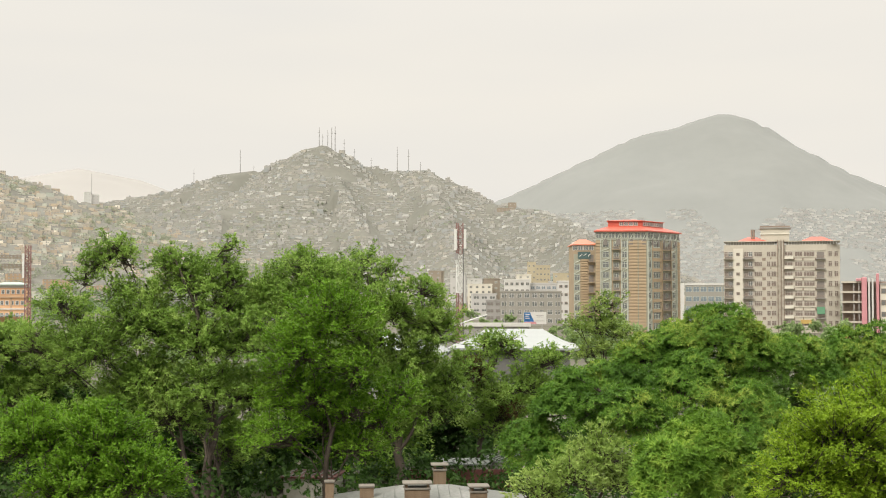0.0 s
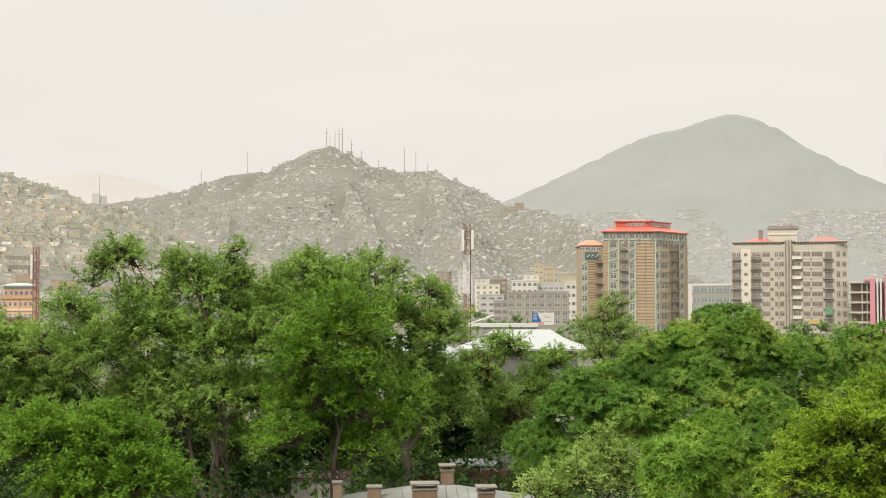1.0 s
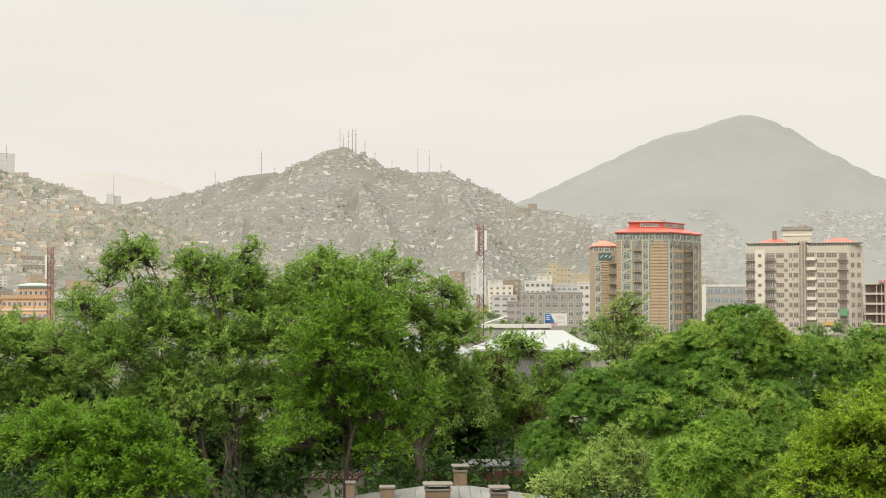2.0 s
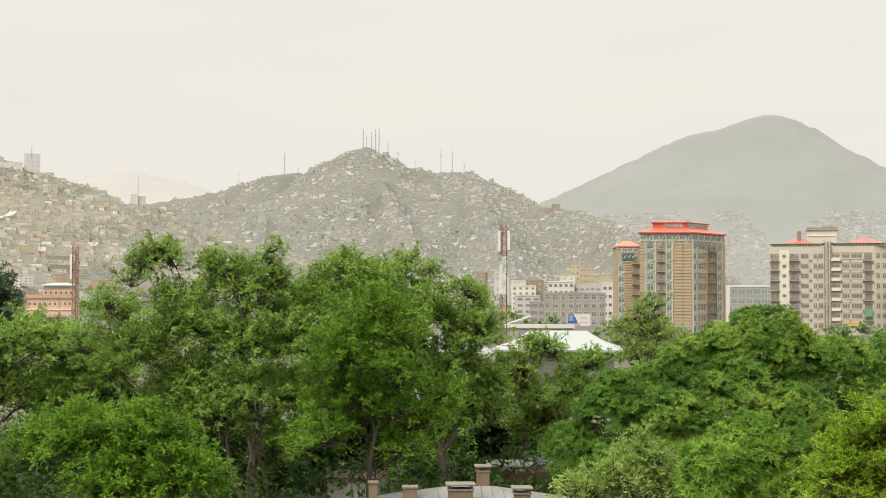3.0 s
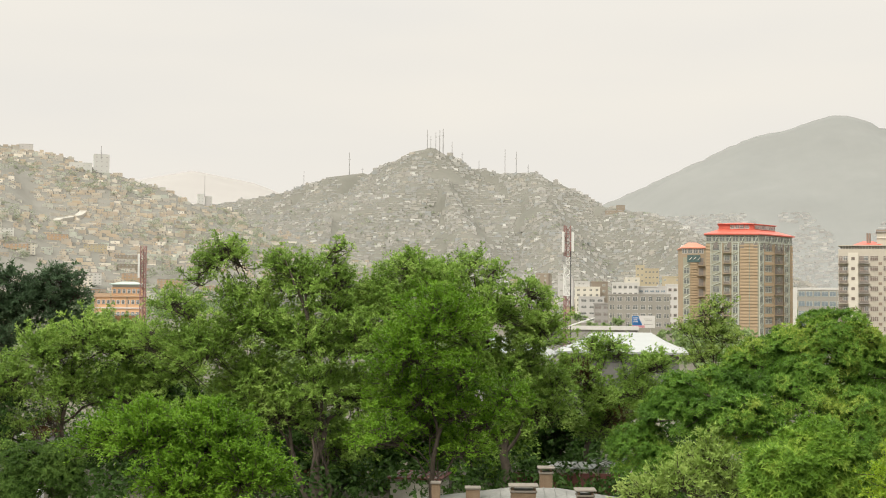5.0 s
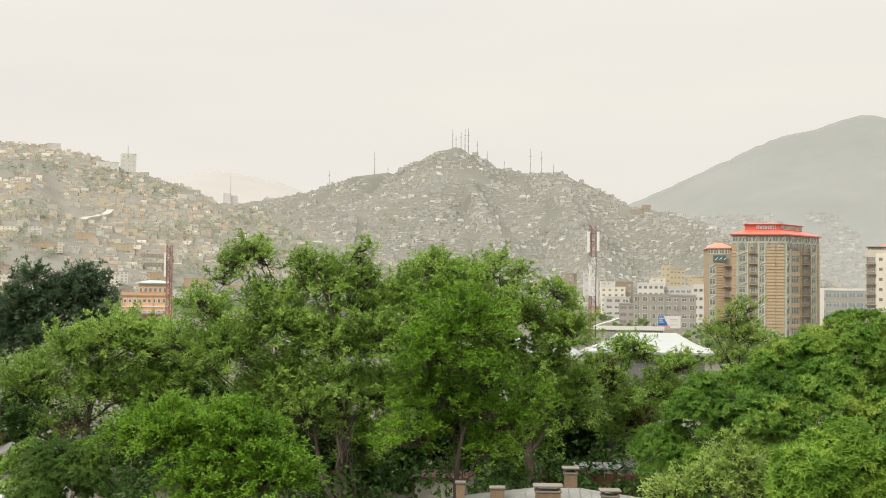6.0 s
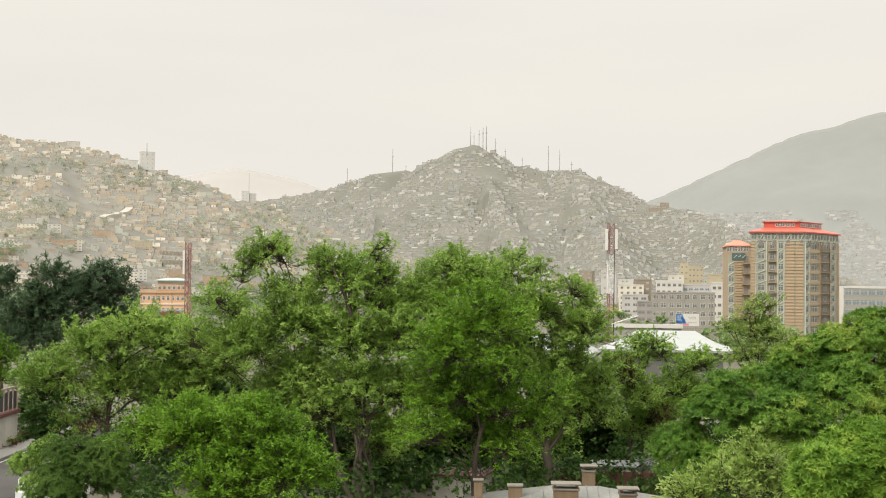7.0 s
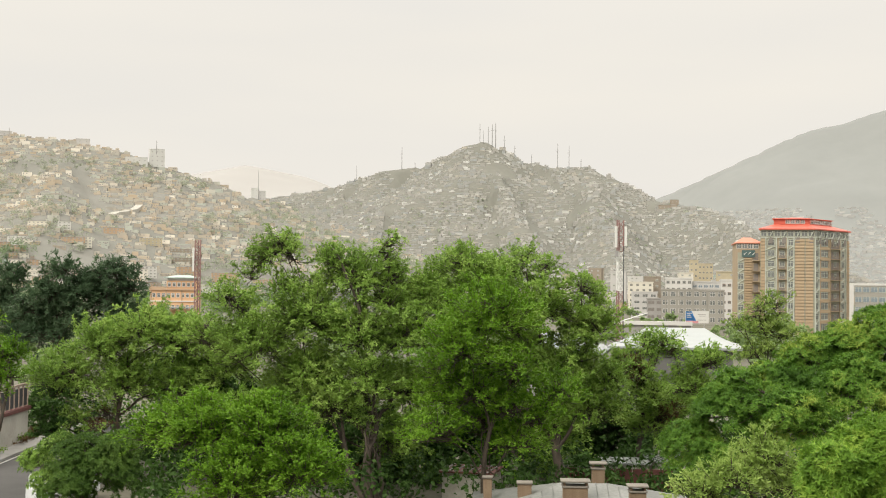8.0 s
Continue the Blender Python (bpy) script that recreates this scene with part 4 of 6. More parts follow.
def frame_mesh(w, h, bars, bar=0.11):
    """A window frame with upright bars and a transom, in one piece; its back on y = 0."""
    bm = bmesh.new()
    xs = []
    for i in range(bars + 1):
        c = -w / 2 + w * i / bars
        xs += [c - bar / 2, c + bar / 2]
    zs = [0, bar, h * 0.66, h * 0.66 + bar * 0.8, h - bar, h]
    grid = {(i, j): bm.verts.new((x, -0.12, z)) for i, x in enumerate(xs) for j, z in enumerate(zs)}
    for i in range(len(xs) - 1):
        for j in range(len(zs) - 1):
            if i % 2 == 0 or j % 2 == 0:
                bm.faces.new((grid[i, j], grid[i + 1, j], grid[i + 1, j + 1], grid[i, j + 1]))
    made = bmesh.ops.extrude_face_region(bm, geom=list(bm.faces))
    bmesh.ops.translate(bm, verts=[v for v in made["geom"] if isinstance(v, bmesh.types.BMVert)], vec=(0, 0.12, 0))
    return bm


def window(parent, x, z, w, h, frame_mat, pane_mat, bars=2, y=0.0):
    w, h = round(w, 2), round(h, 2)
    fr = piece("window", ("window_frame", w, h, bars), lambda: frame_mesh(w, h, bars), frame_mat, parent, (x, y - 0.003, z))
    piece("pane", ("pane", w, h), lambda: box(-w / 2 + 0.05, w / 2 - 0.05, -0.05, 0, 0.05, h - 0.05), pane_mat, fr)
    return fr


def balcony(parent, x, z, w, slab_mat, rail_mat, door_mat, out=1.1, solid=False, y=0.0):
    w = round(w, 2)

    def rails():
        bm = box(-w / 2, w / 2, -out, -out + 0.06, 0.95, 1.05)
        if solid:
            box(-w / 2, w / 2, -out, -out + 0.1, 0.15, 0.95, bm)
            box(-w / 2, -w / 2 + 0.1, -out + 0.1, 0, 0.15, 1.05, bm)
            box(w / 2 - 0.1, w / 2, -out + 0.1, 0, 0.15, 1.05, bm)
        else:
            n = max(3, int(w / 0.45))
            for i in range(n + 1):
                px = -w / 2 + 0.04 + (w - 0.08) * i / n
                box(px - 0.03, px + 0.03, -out + 0.01, -out + 0.05, 0.15, 0.95, bm)
        return bm
    slab = piece("balcony", ("balcony_slab", w, out), lambda: box(-w / 2 - 0.1, w / 2 + 0.1, -out - 0.1, 0, 0, 0.15), slab_mat, parent, (x, y, z))
    piece("railing", ("railing", w, out, solid), rails, rail_mat, slab)
    # the door board's dark colour also stands for shade behind the railing
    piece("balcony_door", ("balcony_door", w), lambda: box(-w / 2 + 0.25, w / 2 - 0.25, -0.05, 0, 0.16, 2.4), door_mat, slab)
    return slab


def hip_roof(x0, x1, y0, y1, z, rise, inset, over=0.6, flare=0.0):
    """A hipped roof with eaves' thickness; inset: ridge ends in from the eaves."""
    bm = bmesh.new()
    rings = [(over, 0.0, -0.25), (over, 0.0, 0.0)]
    n = 5
    for i in range(1, n + 1):
        s = i / n
        rings.append((over, s, rise * (s if not flare else s ** (1 + flare))))
    loops = []
    ym = (y0 + y1) / 2
    for o, s, h in rings:
        ax, bx = x0 - o + (inset + o) * s, x1 + o - (inset + o) * s
        ay, by = y0 - o + (ym - y0 + o - 0.02) * s, y1 + o - (y1 - ym + o - 0.02) * s
        loops.append([bm.verts.new(p) for p in ((ax, ay, z + h), (bx, ay, z + h), (bx, by, z + h), (ax, by, z + h))])
    for a, b in zip(loops, loops[1:]):
        for i in range(4):
            bm.faces.new((a[i], a[(i + 1) % 4], b[(i + 1) % 4], b[i]))
    bm.faces.new(loops[0][::-1])
    bm.faces.new(loops[-1])
    return bm


def tower_orange():
    """The brown banded tower with red roofs: a front face, and a side face that runs back from the corner."""
    t = thing("apartment_tower", (47.57, 405, 0), 0, "brown banded apartment tower with bright red sheet-metal roofs", "apartment building")
    fh, nf, top = 3.2, 9, 32.3
    plan = [Vector(p) for p in ((0, 0), (15.9, -1.2), (29.0, 16.2), (18.0, 32.0), (4.0, 23.0))]
    middle = sum(plan, Vector((0, 0))) / len(plan)

    def prism(name, scale, z0, z1, mat, parent, grow=0.0, scale_top=None, grow_top=None):
        bm = bmesh.new()
        rings = []
        for z, k, g in ((z0, scale, grow), (z1, scale if scale_top is None else scale_top, grow if grow_top is None else grow_top)):
            rings.append([bm.verts.new((*(middle + (p - middle) * k + (p - middle).normalized() * g), z)) for p in plan])
        bm.faces.new(rings[0][::-1])
        bm.faces.new(rings[1])
        for i in range(len(plan)):
            j = (i + 1) % len(plan)
            bm.faces.new((rings[0][i], rings[0][j], rings[1][j], rings[1][i]))
        return part(name, bm, mat, parent)

    def put(ob, a, b, s, z, out=0.0):
        """Set a piece on the face from a to b, s metres along."""
        way = (b - a).normalized()
        at = a + way * s + Vector((way.y, -way.x)) * out
        ob.location, ob.rotation_euler = (at.x, at.y, z), (0, 0, math.atan2(way.y, way.x))
        return ob

    prism("wall", 1.0, 0, top, M_GREYGREEN, t)
    front = [(0.1, 1.4, "band"), (1.6, 4.7, "strut"), (5.2, 7.6, "balcony"), (8.0, 9.9, "strut"), (10.2, 13.0, "band"), (13.3, 15.6, "band")]
    side = [(0.3, 2.6, "strut"), (3.0, 9.2, "window"), (9.8, 15.8, "balcony"), (16.2, 19.8, "strut"), (20.2, 21.9, "band")]
    for a, b, cols in ((plan[0], plan[1], front), (plan[1], plan[2], side)):
        for x0, x1, kind in cols:
            mid, cw = (x0 + x1) / 2, round(x1 - x0, 2)
            if kind == "band":
                for k in range(int((top - 2.6) / 0.98)):
                    put(piece("cladding_panel", ("cladding_panel", cw), lambda: box(-cw / 2, cw / 2, -0.35, 0, 0, 0.5, bevel=0.03), M_STRIPE, t), a, b, mid, 0.3 + k * 0.98)
                put(part("cladding", box(-cw / 2 + 0.05, cw / 2 - 0.05, -0.2, -0.01, 0, top - 2.7), M_STRIPE_DARK, t), a, b, mid, 0.0)
            for f in range(nf):
                z = top - 2.4 - (f + 1) * fh + 0.75
                if z < 0.2:
                    continue
                if kind == "window":
                    put(window(t, 0, 0, 4.2, 2.0, M_FRAME, M_GLASS, 4), a, b, mid, z)
                    put(piece("spandrel", ("spandrel", cw), lambda: box(-cw / 2, cw / 2, -0.25, 0, 0, 0.95, bevel=0.03), M_STRIPE, t), a, b, mid, z - 1.15)
                    for sx in (-1, 1):
                        put(piece("brick_jamb", ("brick_jamb",), lambda: box(-0.35, 0.35, -0.2, 0, 0, 2.1), M_STRIPE_DARK, t), a, b, mid + sx * (cw / 2 - 0.4), z - 0.1)
                elif kind == "strut":
                    wide = min(1.9, cw - 0.5)
                    put(window(t, 0, 0, wide, 1.9, M_FRAME, M_GLASS, 2), a, b, mid, z)
                    put(piece("strut", ("strut", cw, f % 2), lambda: rod((-cw / 2 + 0.1, -0.2, -1.3), (cw / 2 - 0.1, -0.2, -0.1), 0.11, None, 4), M_FRAME, t), a, b, mid, z)
                elif kind == "balcony":
                    put(balcony(t, 0, 0, cw - 0.3, M_STRIPE_DARK, M_BROWN_FRAME, M_SHADOW), a, b, mid, z - 0.8)
                    put(window(t, 0, 0, min(1.4, cw - 0.9), 1.7, M_FRAME, M_GLASS, 2), a, b, mid, z, 0.06)
            if kind in ("balcony", "strut"):
                for x in (x0, x1):
                    put(part("pilaster", box(-0.14, 0.14, -0.3, 0, 0, top - 2.4), M_STRIPE_DARK if kind == "balcony" else M_FRAME, t), a, b, x, 0.0)
        # glazed top storey with raking struts under the eaves
        run_ = (b - a).length
        n = int(run_ / 1.95)
        for k in range(n):
            put(window(t, 0, 0, 1.6, 1.75, M_FRAME, M_GLASS, 2), a, b, (k + 0.5) * run_ / n, top - 2.0)
            if k % 2:
                put(piece("eave_strut", ("eave_strut",), lambda: rod((-0.9, -0.15, -1.6), (0.7, -0.5, 1.7), 0.13, None, 4), M_FRAME, t), a, b, (k + 0.5) * run_ / n, top - 2.0)
                # a shade-coloured board in place of a real opening
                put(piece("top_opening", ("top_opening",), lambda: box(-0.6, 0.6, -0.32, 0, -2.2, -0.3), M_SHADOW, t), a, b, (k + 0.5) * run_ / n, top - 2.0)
        put(part("string_course", box(0, run_, -0.3, 0, -0.15, 0.1), M_FRAME, t), a, b, 0, top - 2.3)
    prism("eave", 1.0, top, top + 0.35, M_RED_ROOF, t, 0.9)
    prism("roof", 1.0, top + 0.354, top + 1.9, M_RED_ROOF, t, 0.9, 0.66, 0.0)
    pent = prism("penthouse", 0.66, top + 1.7, top + 3.5, M_RED_ROOF, t)
    prism("penthouse_eave", 0.68, top + 3.5, top + 3.7, M_RED_ROOF, t, 0.3)
    prism("penthouse_roof", 0.68, top + 3.704, top + 4.4, M_RED_ROOF, t, 0.3, 0.2, 0.0)
    pa, pb, pc = (middle + (p - middle) * 0.66 for p in plan[:3])
    for a, b, s0 in ((pa, pb, 3.4), (pb, pc, 0.8)):
        n = int(((b - a).length - s0) / 1.5)
        for k in range(n):
            put(window(pent, 0, 0, 1.2, 1.2, M_WHITE, M_GLASS, 2), a, b, s0 + (k + 0.5) * 1.5, top + 2.1)
    # lower wing
    lw = part("wing", box(-6.6, 0.6, 2.0, 18, 0, 28.4), M_STRIPE_DARK, t)
    part("wing_roof", hip_roof(-6.6, 0.6, 2.0, 18, 28.4, 1.9, 2.4, 0.4), M_ORANGE_ROOF, lw)
    for f in range(8):
        z = 23.6 - f * fh
        if f:
            window(lw, -5.6, z, 1.6, 1.8, M_FRAME, M_GLASS, 2, y=2.0)
        balcony(lw, -1.1, z - 0.8, 1.9, M_STRIPE_DARK, M_BROWN_FRAME, M_SHADOW, y=2.0)
        piece("strut", ("wing_strut",), lambda: rod((-1.0, -0.2, -1.3), (1.0, -0.2, -0.1), 0.11, None, 4), M_FRAME, lw, (-5.6, 2.0, z))
        piece("render_panel", ("wing_render",), lambda: box(-1.0, 1.0, -0.03, 0, -1.5, 1.78), M_GREYGREEN, lw, (-5.6, 2.0, z))
        for k in range(4):
            piece("cladding_panel", ("wing_panel",), lambda: box(-1.1, 1.1, -0.3, 0, 0, 0.46, bevel=0.03), M_STRIPE, lw, (-3.3, 2.0, z - 1.2 + k * 0.82))
    for k in range(4):
        window(lw, -6.2 + k * 1.7, 26.6, 1.4, 1.5, M_WHITE, M_GLASS, 2, y=2.0)
    banner = part("banner", box(-5.4, -1.4, 1.62, 1.68, 23.9, 26.1), M_BANNER, lw, "dark teal banner")
    for k in range(3):
        part("text_bar", rod((-4.8 + k * 1.3, 1.6, 24.6 + 0.2 * (k % 2)), (-4.0 + k * 1.3, 1.6, 25.4), 0.11, None, 4), M_WHITE, banner)
    return t


def tower_tan():
    t = thing("apartment_tower", (95.13, 440, 0), -14.5, "tan apartment tower with rows of windows and a central lift shaft", "apartment building")
    fh, nf, eave = 3.31, 9, 29.4
    u = 0.0607  # metres to one drawing unit along the front
    X = lambda c: (c - 18) * u
    left = part("left_block", box(X(18), X(305), 0, 17, 0, eave), M_TAN, t)
    right = part("right_block", box(X(345), X(566), 0, 17, 0, eave), M_TAN, t)
    # the receding end of the right block
    end = bmesh.new()
    pts = [(X(566) + 0.01, 0.0), (X(640), 2.6), (X(640), 14.0), (X(566) + 0.01, 17.0)]
    lo, hi = [end.verts.new((x, y, 0)) for x, y in pts], [end.verts.new((x, y, eave)) for x, y in pts]
    end.faces.new(lo[::-1])
    end.faces.new(hi)
    for i in range(4):
        end.faces.new((lo[i], lo[(i + 1) % 4], hi[(i + 1) % 4], hi[i]))
    end = part("end_block", end, M_TAN, t)
    shaft = part("lift_shaft", box(X(305) + 0.01, X(345) - 0.01, -0.6, 14, 0, eave + 2.0), M_TAN, t)
    for c in (309, 318, 327, 336, 342):
        part("rib", box(X(c) - 0.12, X(c) + 0.12, -1.0, -0.6, 0, eave + 1.6), M_TAN if c in (318, 336) else M_BROWN_FRAME, shaft)
    strip = part("stair_wall", box(X(70), X(122), -0.5, 0, 0, eave - 1.2), M_CREAM, left)
    for f in range(nf):
        z = eave - 2.2 - (f + 1) * fh + 1.55
        if z < 0.3:
            continue
        balcony(left, X(44), z - 0.85, 3.0, M_TAN, M_BROWN_FRAME, M_SHADOW)
        window(left, X(30), z, 1.1, 1.7, M_MULLION, M_BROWN_GLASS, 2)
        window(left, X(56), z, 1.3, 1.7, M_WHITE, M_GLASS, 2)
        window(strip, X(95), z + 0.3, 1.0, 1.0, M_BROWN_FRAME, M_SHADOW, 2, y=-0.5)
        balcony(left, X(151), z - 0.85, 3.4, M_CONCRETE, M_BROWN_FRAME, M_SHADOW)
        window(left, X(142), z, 1.2, 1.7, M_MULLION, M_BROWN_GLASS, 2)
        window(left, X(162), z, 1.2, 1.7, M_WHITE, M_GLASS, 2)
        window(left, X(204), z, 2.5, 1.65, M_MULLION, M_BROWN_GLASS, 4)
        part("vent_grille", box(X(226), X(244), -0.12, 0, z - 1.3, z - 0.4), M_BROWN_FRAME, left)
        window(left, X(260), z, 1.1, 1.7, M_MULLION, M_BROWN_GLASS, 2)
        window(left, X(287), z, 1.5, 1.7, M_MULLION, M_BROWN_GLASS, 2)
        balcony(right, X(368), z - 0.85, 2.9, M_CREAM, M_CREAM, M_SHADOW, out=0.9, solid=True)
        window(right, X(368), z + 0.25, 2.4, 1.4, M_MULLION, M_BROWN_GLASS, 3, y=-0.06)
        part("cornice_band", box(X(345), X(566), -0.14, 0, z + 1.95, z + 2.1), M_CREAM, right)
        part("wall_vent", box(X(272) - 0.2, X(272) + 0.2, -0.1, 0, z - 0.9, z - 0.3), M_BROWN_FRAME, left)
        for c in (396, 443, 510):
            part("downpipe_box", box(X(c) - 0.2, X(c) + 0.2, -0.3, 0, z - 1.3, z - 0.5), M_BROWN_FRAME, right)
        window(right, X(420), z, 2.3, 1.65, M_MULLION, M_BROWN_GLASS, 3)
        window(right, X(476), z, 3.4, 1.65, M_MULLION, M_BROWN_GLASS, 4)
        part("sill_band", box(X(398), X(508), -0.2, 0, z - 0.35, z - 0.12), M_CREAM, right)
        balcony(right, X(536), z - 0.85, 2.9, M_CONCRETE, M_BROWN_FRAME, M_SHADOW)
        for fx in (0.28, 0.72):
            wn_ = window(end, X(566) + (X(640) - X(566)) * fx, z, 1.3, 1.75, M_MULLION, M_BROWN_GLASS, 2, y=2.6 * fx - 0.02)
            wn_.rotation_euler = (0, 0, math.atan2(2.6, X(640) - X(566)))
    part("awning_cloth", box(X(515), X(556), -1.3, -1.22, 6.2, 8.6), M_GREEN_CLOTH, right, "green cloth over one balcony")
    part("shop_sign", box(X(428), X(492), -0.5, -0.1, 3.0, 4.3), M_YELLOW_SIGN, right, "yellow shop sign")
    # glazed top storey behind a railing, slab roof and red roof sheets
    for blk, a, b in ((left, 18, 305), (right, 345, 640)):
        part("top_storey", box(X(a) + 0.8, X(b) - 0.8, 0.8, 16, eave, eave + 1.0), M_GREY_WALL, blk)
        n = int((X(b) - X(a)) / 0.9)
        for k in range(n):
            piece("post", ("roof_post",), lambda: box(-0.06, 0.06, 0, 0.12, 0, 1.0), M_WHITE, blk, (X(a) + 0.5 + k * 0.9, 0.1, eave))
        part("roof_slab", box(X(a) - 0.1, X(b) + 0.1, -0.15, 17, eave + 1.0, eave + 1.25), M_TAN, blk)
    part("red_roof", hip_roof(X(95), X(245), 2, 12, eave + 1.35, 1.5, 3.0, 0.2), M_RED_ROOF, left)
    part("red_roof", hip_roof(X(440), X(600), 2, 12, eave + 1.35, 1.5, 3.0, 0.2), M_RED_ROOF, right)
    head = part("lift_house", box(X(218), X(372), 3, 13, eave + 1.3, eave + 5.6), M_TAN, t)
    part("lift_house_roof", box(X(212), X(380), 2.5, 13.5, eave + 5.6, eave + 6.0), M_CONCRETE, head)
    part("parapet_band", box(X(216), X(375), 2.7, 3.0, eave + 3.6, eave + 4.1), M_CREAM, head)
    part("parapet_rail", box(X(214), X(376), 2.6, 2.7, eave + 6.0, eave + 6.5), M_BROWN_FRAME, head)
    part("water_tank", rod((X(322), 7, eave + 6.0), (X(322), 7, eave + 7.4), 1.5, None, 12), M_CONCRETE, head)
    for c in (168, 180):
        part("flue", rod((X(c), 5, eave + 1.3), (X(c), 5, eave + 5.4), 0.32, None, 8), M_BROWN_FRAME, left)
    return t


tower_orange()
tower_tan()


def block(at, turn, w, dep, h, wall, label, rows, cols, win=(1.5, 1.5), frame_mat=None, pane=None, roof=None, parapet=0.6, first=None, category="building", cut=0):
    """A plain flat-roofed block with a grid of windows, roof slab and parapet; at: front left corner on the ground."""
    t = thing("building", at, turn - math.degrees(math.atan2(at[0], at[1])), label, category, "city buildings")
    part("wall", box(0, w, 0, dep, 0, h), wall, t)
    bm = box(-0.2, w + 0.2, -0.2, 0.15, h, h + parapet)
    box(-0.2, w + 0.2, dep - 0.15, dep + 0.2, h, h + parapet, bm)
    box(-0.2, 0.15, 0.15, dep - 0.15, h, h + parapet, bm)
    box(w - 0.15, w + 0.2, 0.15, dep - 0.15, h, h + parapet, bm)
    part("roof_parapet", bm, roof or wall, t)
    fh = h / rows
    for j in range(rows):
        for i in range(cols):
            if cut and (i * 7 + j * 3) % cut == 0:
                continue
            window(t, (i + 0.5) * w / cols, j * fh + (first or fh * 0.32), min(win[0], w / cols * 0.8), min(win[1], fh * 0.7), frame_mat or M_WHITE, pane or M_GLASS, 2)
    return t


office = block((23.29, 530, 0), -2, 24.9, 16, 13.6, M_GREY_WALL, "grey four-storey office block with white window frames", 4, 8, (1.9, 1.9))
for k in range(5):
    part("pier", box(1.5 + k * 5.4, 2.0 + k * 5.4, -0.3, 0, 0, 13.6), M_GREY_WALL, office)
block((28.19, 600, 0), 0, 12.0, 12, 19.0, M_WHITE, "white flat-roofed block behind the grey office", 6, 5, (1.3, 1.3), M_GREY_WALL)
block((40.87, 610, 0), 0, 12.5, 12, 17.5, M_PALE_HOUSES, "pale grey city block with blue glazing", 5, 5, (1.8, 1.4), M_WHITE, M_GLASS_BLUE)
block((49.7, 560, 0), 3, 6.6, 12, 18.0, M_WHITE, "narrow white block with dark square windows", 5, 3, (1.2, 1.2), M_BROWN_FRAME)
block((15.31, 800, 0), 0, 15.0, 12, 18.5, M_CREAM, "cream apartment block with stepped roof", 6, 4, (1.5, 1.4), M_TAN)
block((14.7, 650, 0), 4, 12.0, 10, 12.5, M_PALE_HOUSES, "pale grey concrete block with open floors", 4, 3, (2.6, 1.4), M_WHITE)
block((19.84, 600, 0), -5, 8.0, 10, 9.6, M_CONCRETE, "bare concrete block with deep floors", 3, 2, (3.0, 1.6), M_CONCRETE, M_SHADOW)
block((68.06, 1050, 0), 0, 7.0, 10, 38.0, M_YELLOW_HOUSE, "yellow painted tall house", 8, 2, (1.5, 1.4), M_TAN)
block((77.05, 1080, 0), 5, 12.0, 10, 36.0, M_YELLOW_HOUSE, "yellow painted house on the rising ground", 8, 4, (1.5, 1.4), M_TAN)
block((78.94, 950, 0), 0, 10.0, 10, 25.0, M_TEAL, "pale turquoise painted house", 6, 4, (1.5, 1.4), M_WHITE)
low = block((104.27, 560, 0), 0, 22.0, 12, 16.6, M_GREY_WALL, "long low block with blue ribbon glazing and white roof", 4, 7, (2.9, 2.2), M_FRAME, M_GLASS_BLUE, roof=M_WHITE, parapet=0.9)
part("gable_wall", box(-6.0, -2.1, 0, 12, 0, 17.4), M_TAN, low)
part("white_pier", box(-2.0, -0.3, -0.4, 12, 0, 17.6), M_WHITE, low)
part("roof_tank", rod((-4, 5, 17.4), (-4, 5, 20.0), 1.6, None, 14), M_CONCRETE, low)


def pink_block():
    t = thing("parking_block", (131.7, 430, 0), -17, "open-floored block with tall pink-red panels", "building")
    part("core", box(0.5, 16, 2.5, 14, 0, 17.0), M_BROWN_FRAME, t)
    for k in range(6):
        part("floor_slab", box(0, 7.4, -0.3, 13, k * 3.3, k * 3.3 + 0.6), M_TAN, t)
    for x in (0.2, 3.8, 5.4):
        part("column", box(x, x + 0.35, 0, 0.4, 0, 17.2), M_CONCRETE, t)
    for x, w, h in ((6.4, 1.7, 18.4), (11.0, 0.9, 19.6)):
        part("pink_panel", box(x, x + w, -1.4, 2.4, 0, h, bevel=0.15), M_PINK, t)
    part("pink_arch", box(4.6, 8.2, -1.2, 1.0, 17.2, 18.0, bevel=0.1), M_PINK, t)
    for x in (8.5, 9.6):
        part("white_fin", box(x, x + 0.55, -0.9, 2.4, 0, 18.2), M_WHITE, t)
    side = part("side_wing", box(12.2, 26, 0, 12, 0, 16.0), M_CREAM, t)
    for j in range(4):
        for i in range(4):
            window(side, 13.8 + i * 3.2, 1.6 + j * 3.8, 2.4, 1.7, M_BROWN_FRAME, M_GLASS, 2)
    part("wing_roof", box(12.0, 26.3, -0.4, 12.3, 16.0, 16.5), M_CONCRETE, side)
    return t


pink_block()


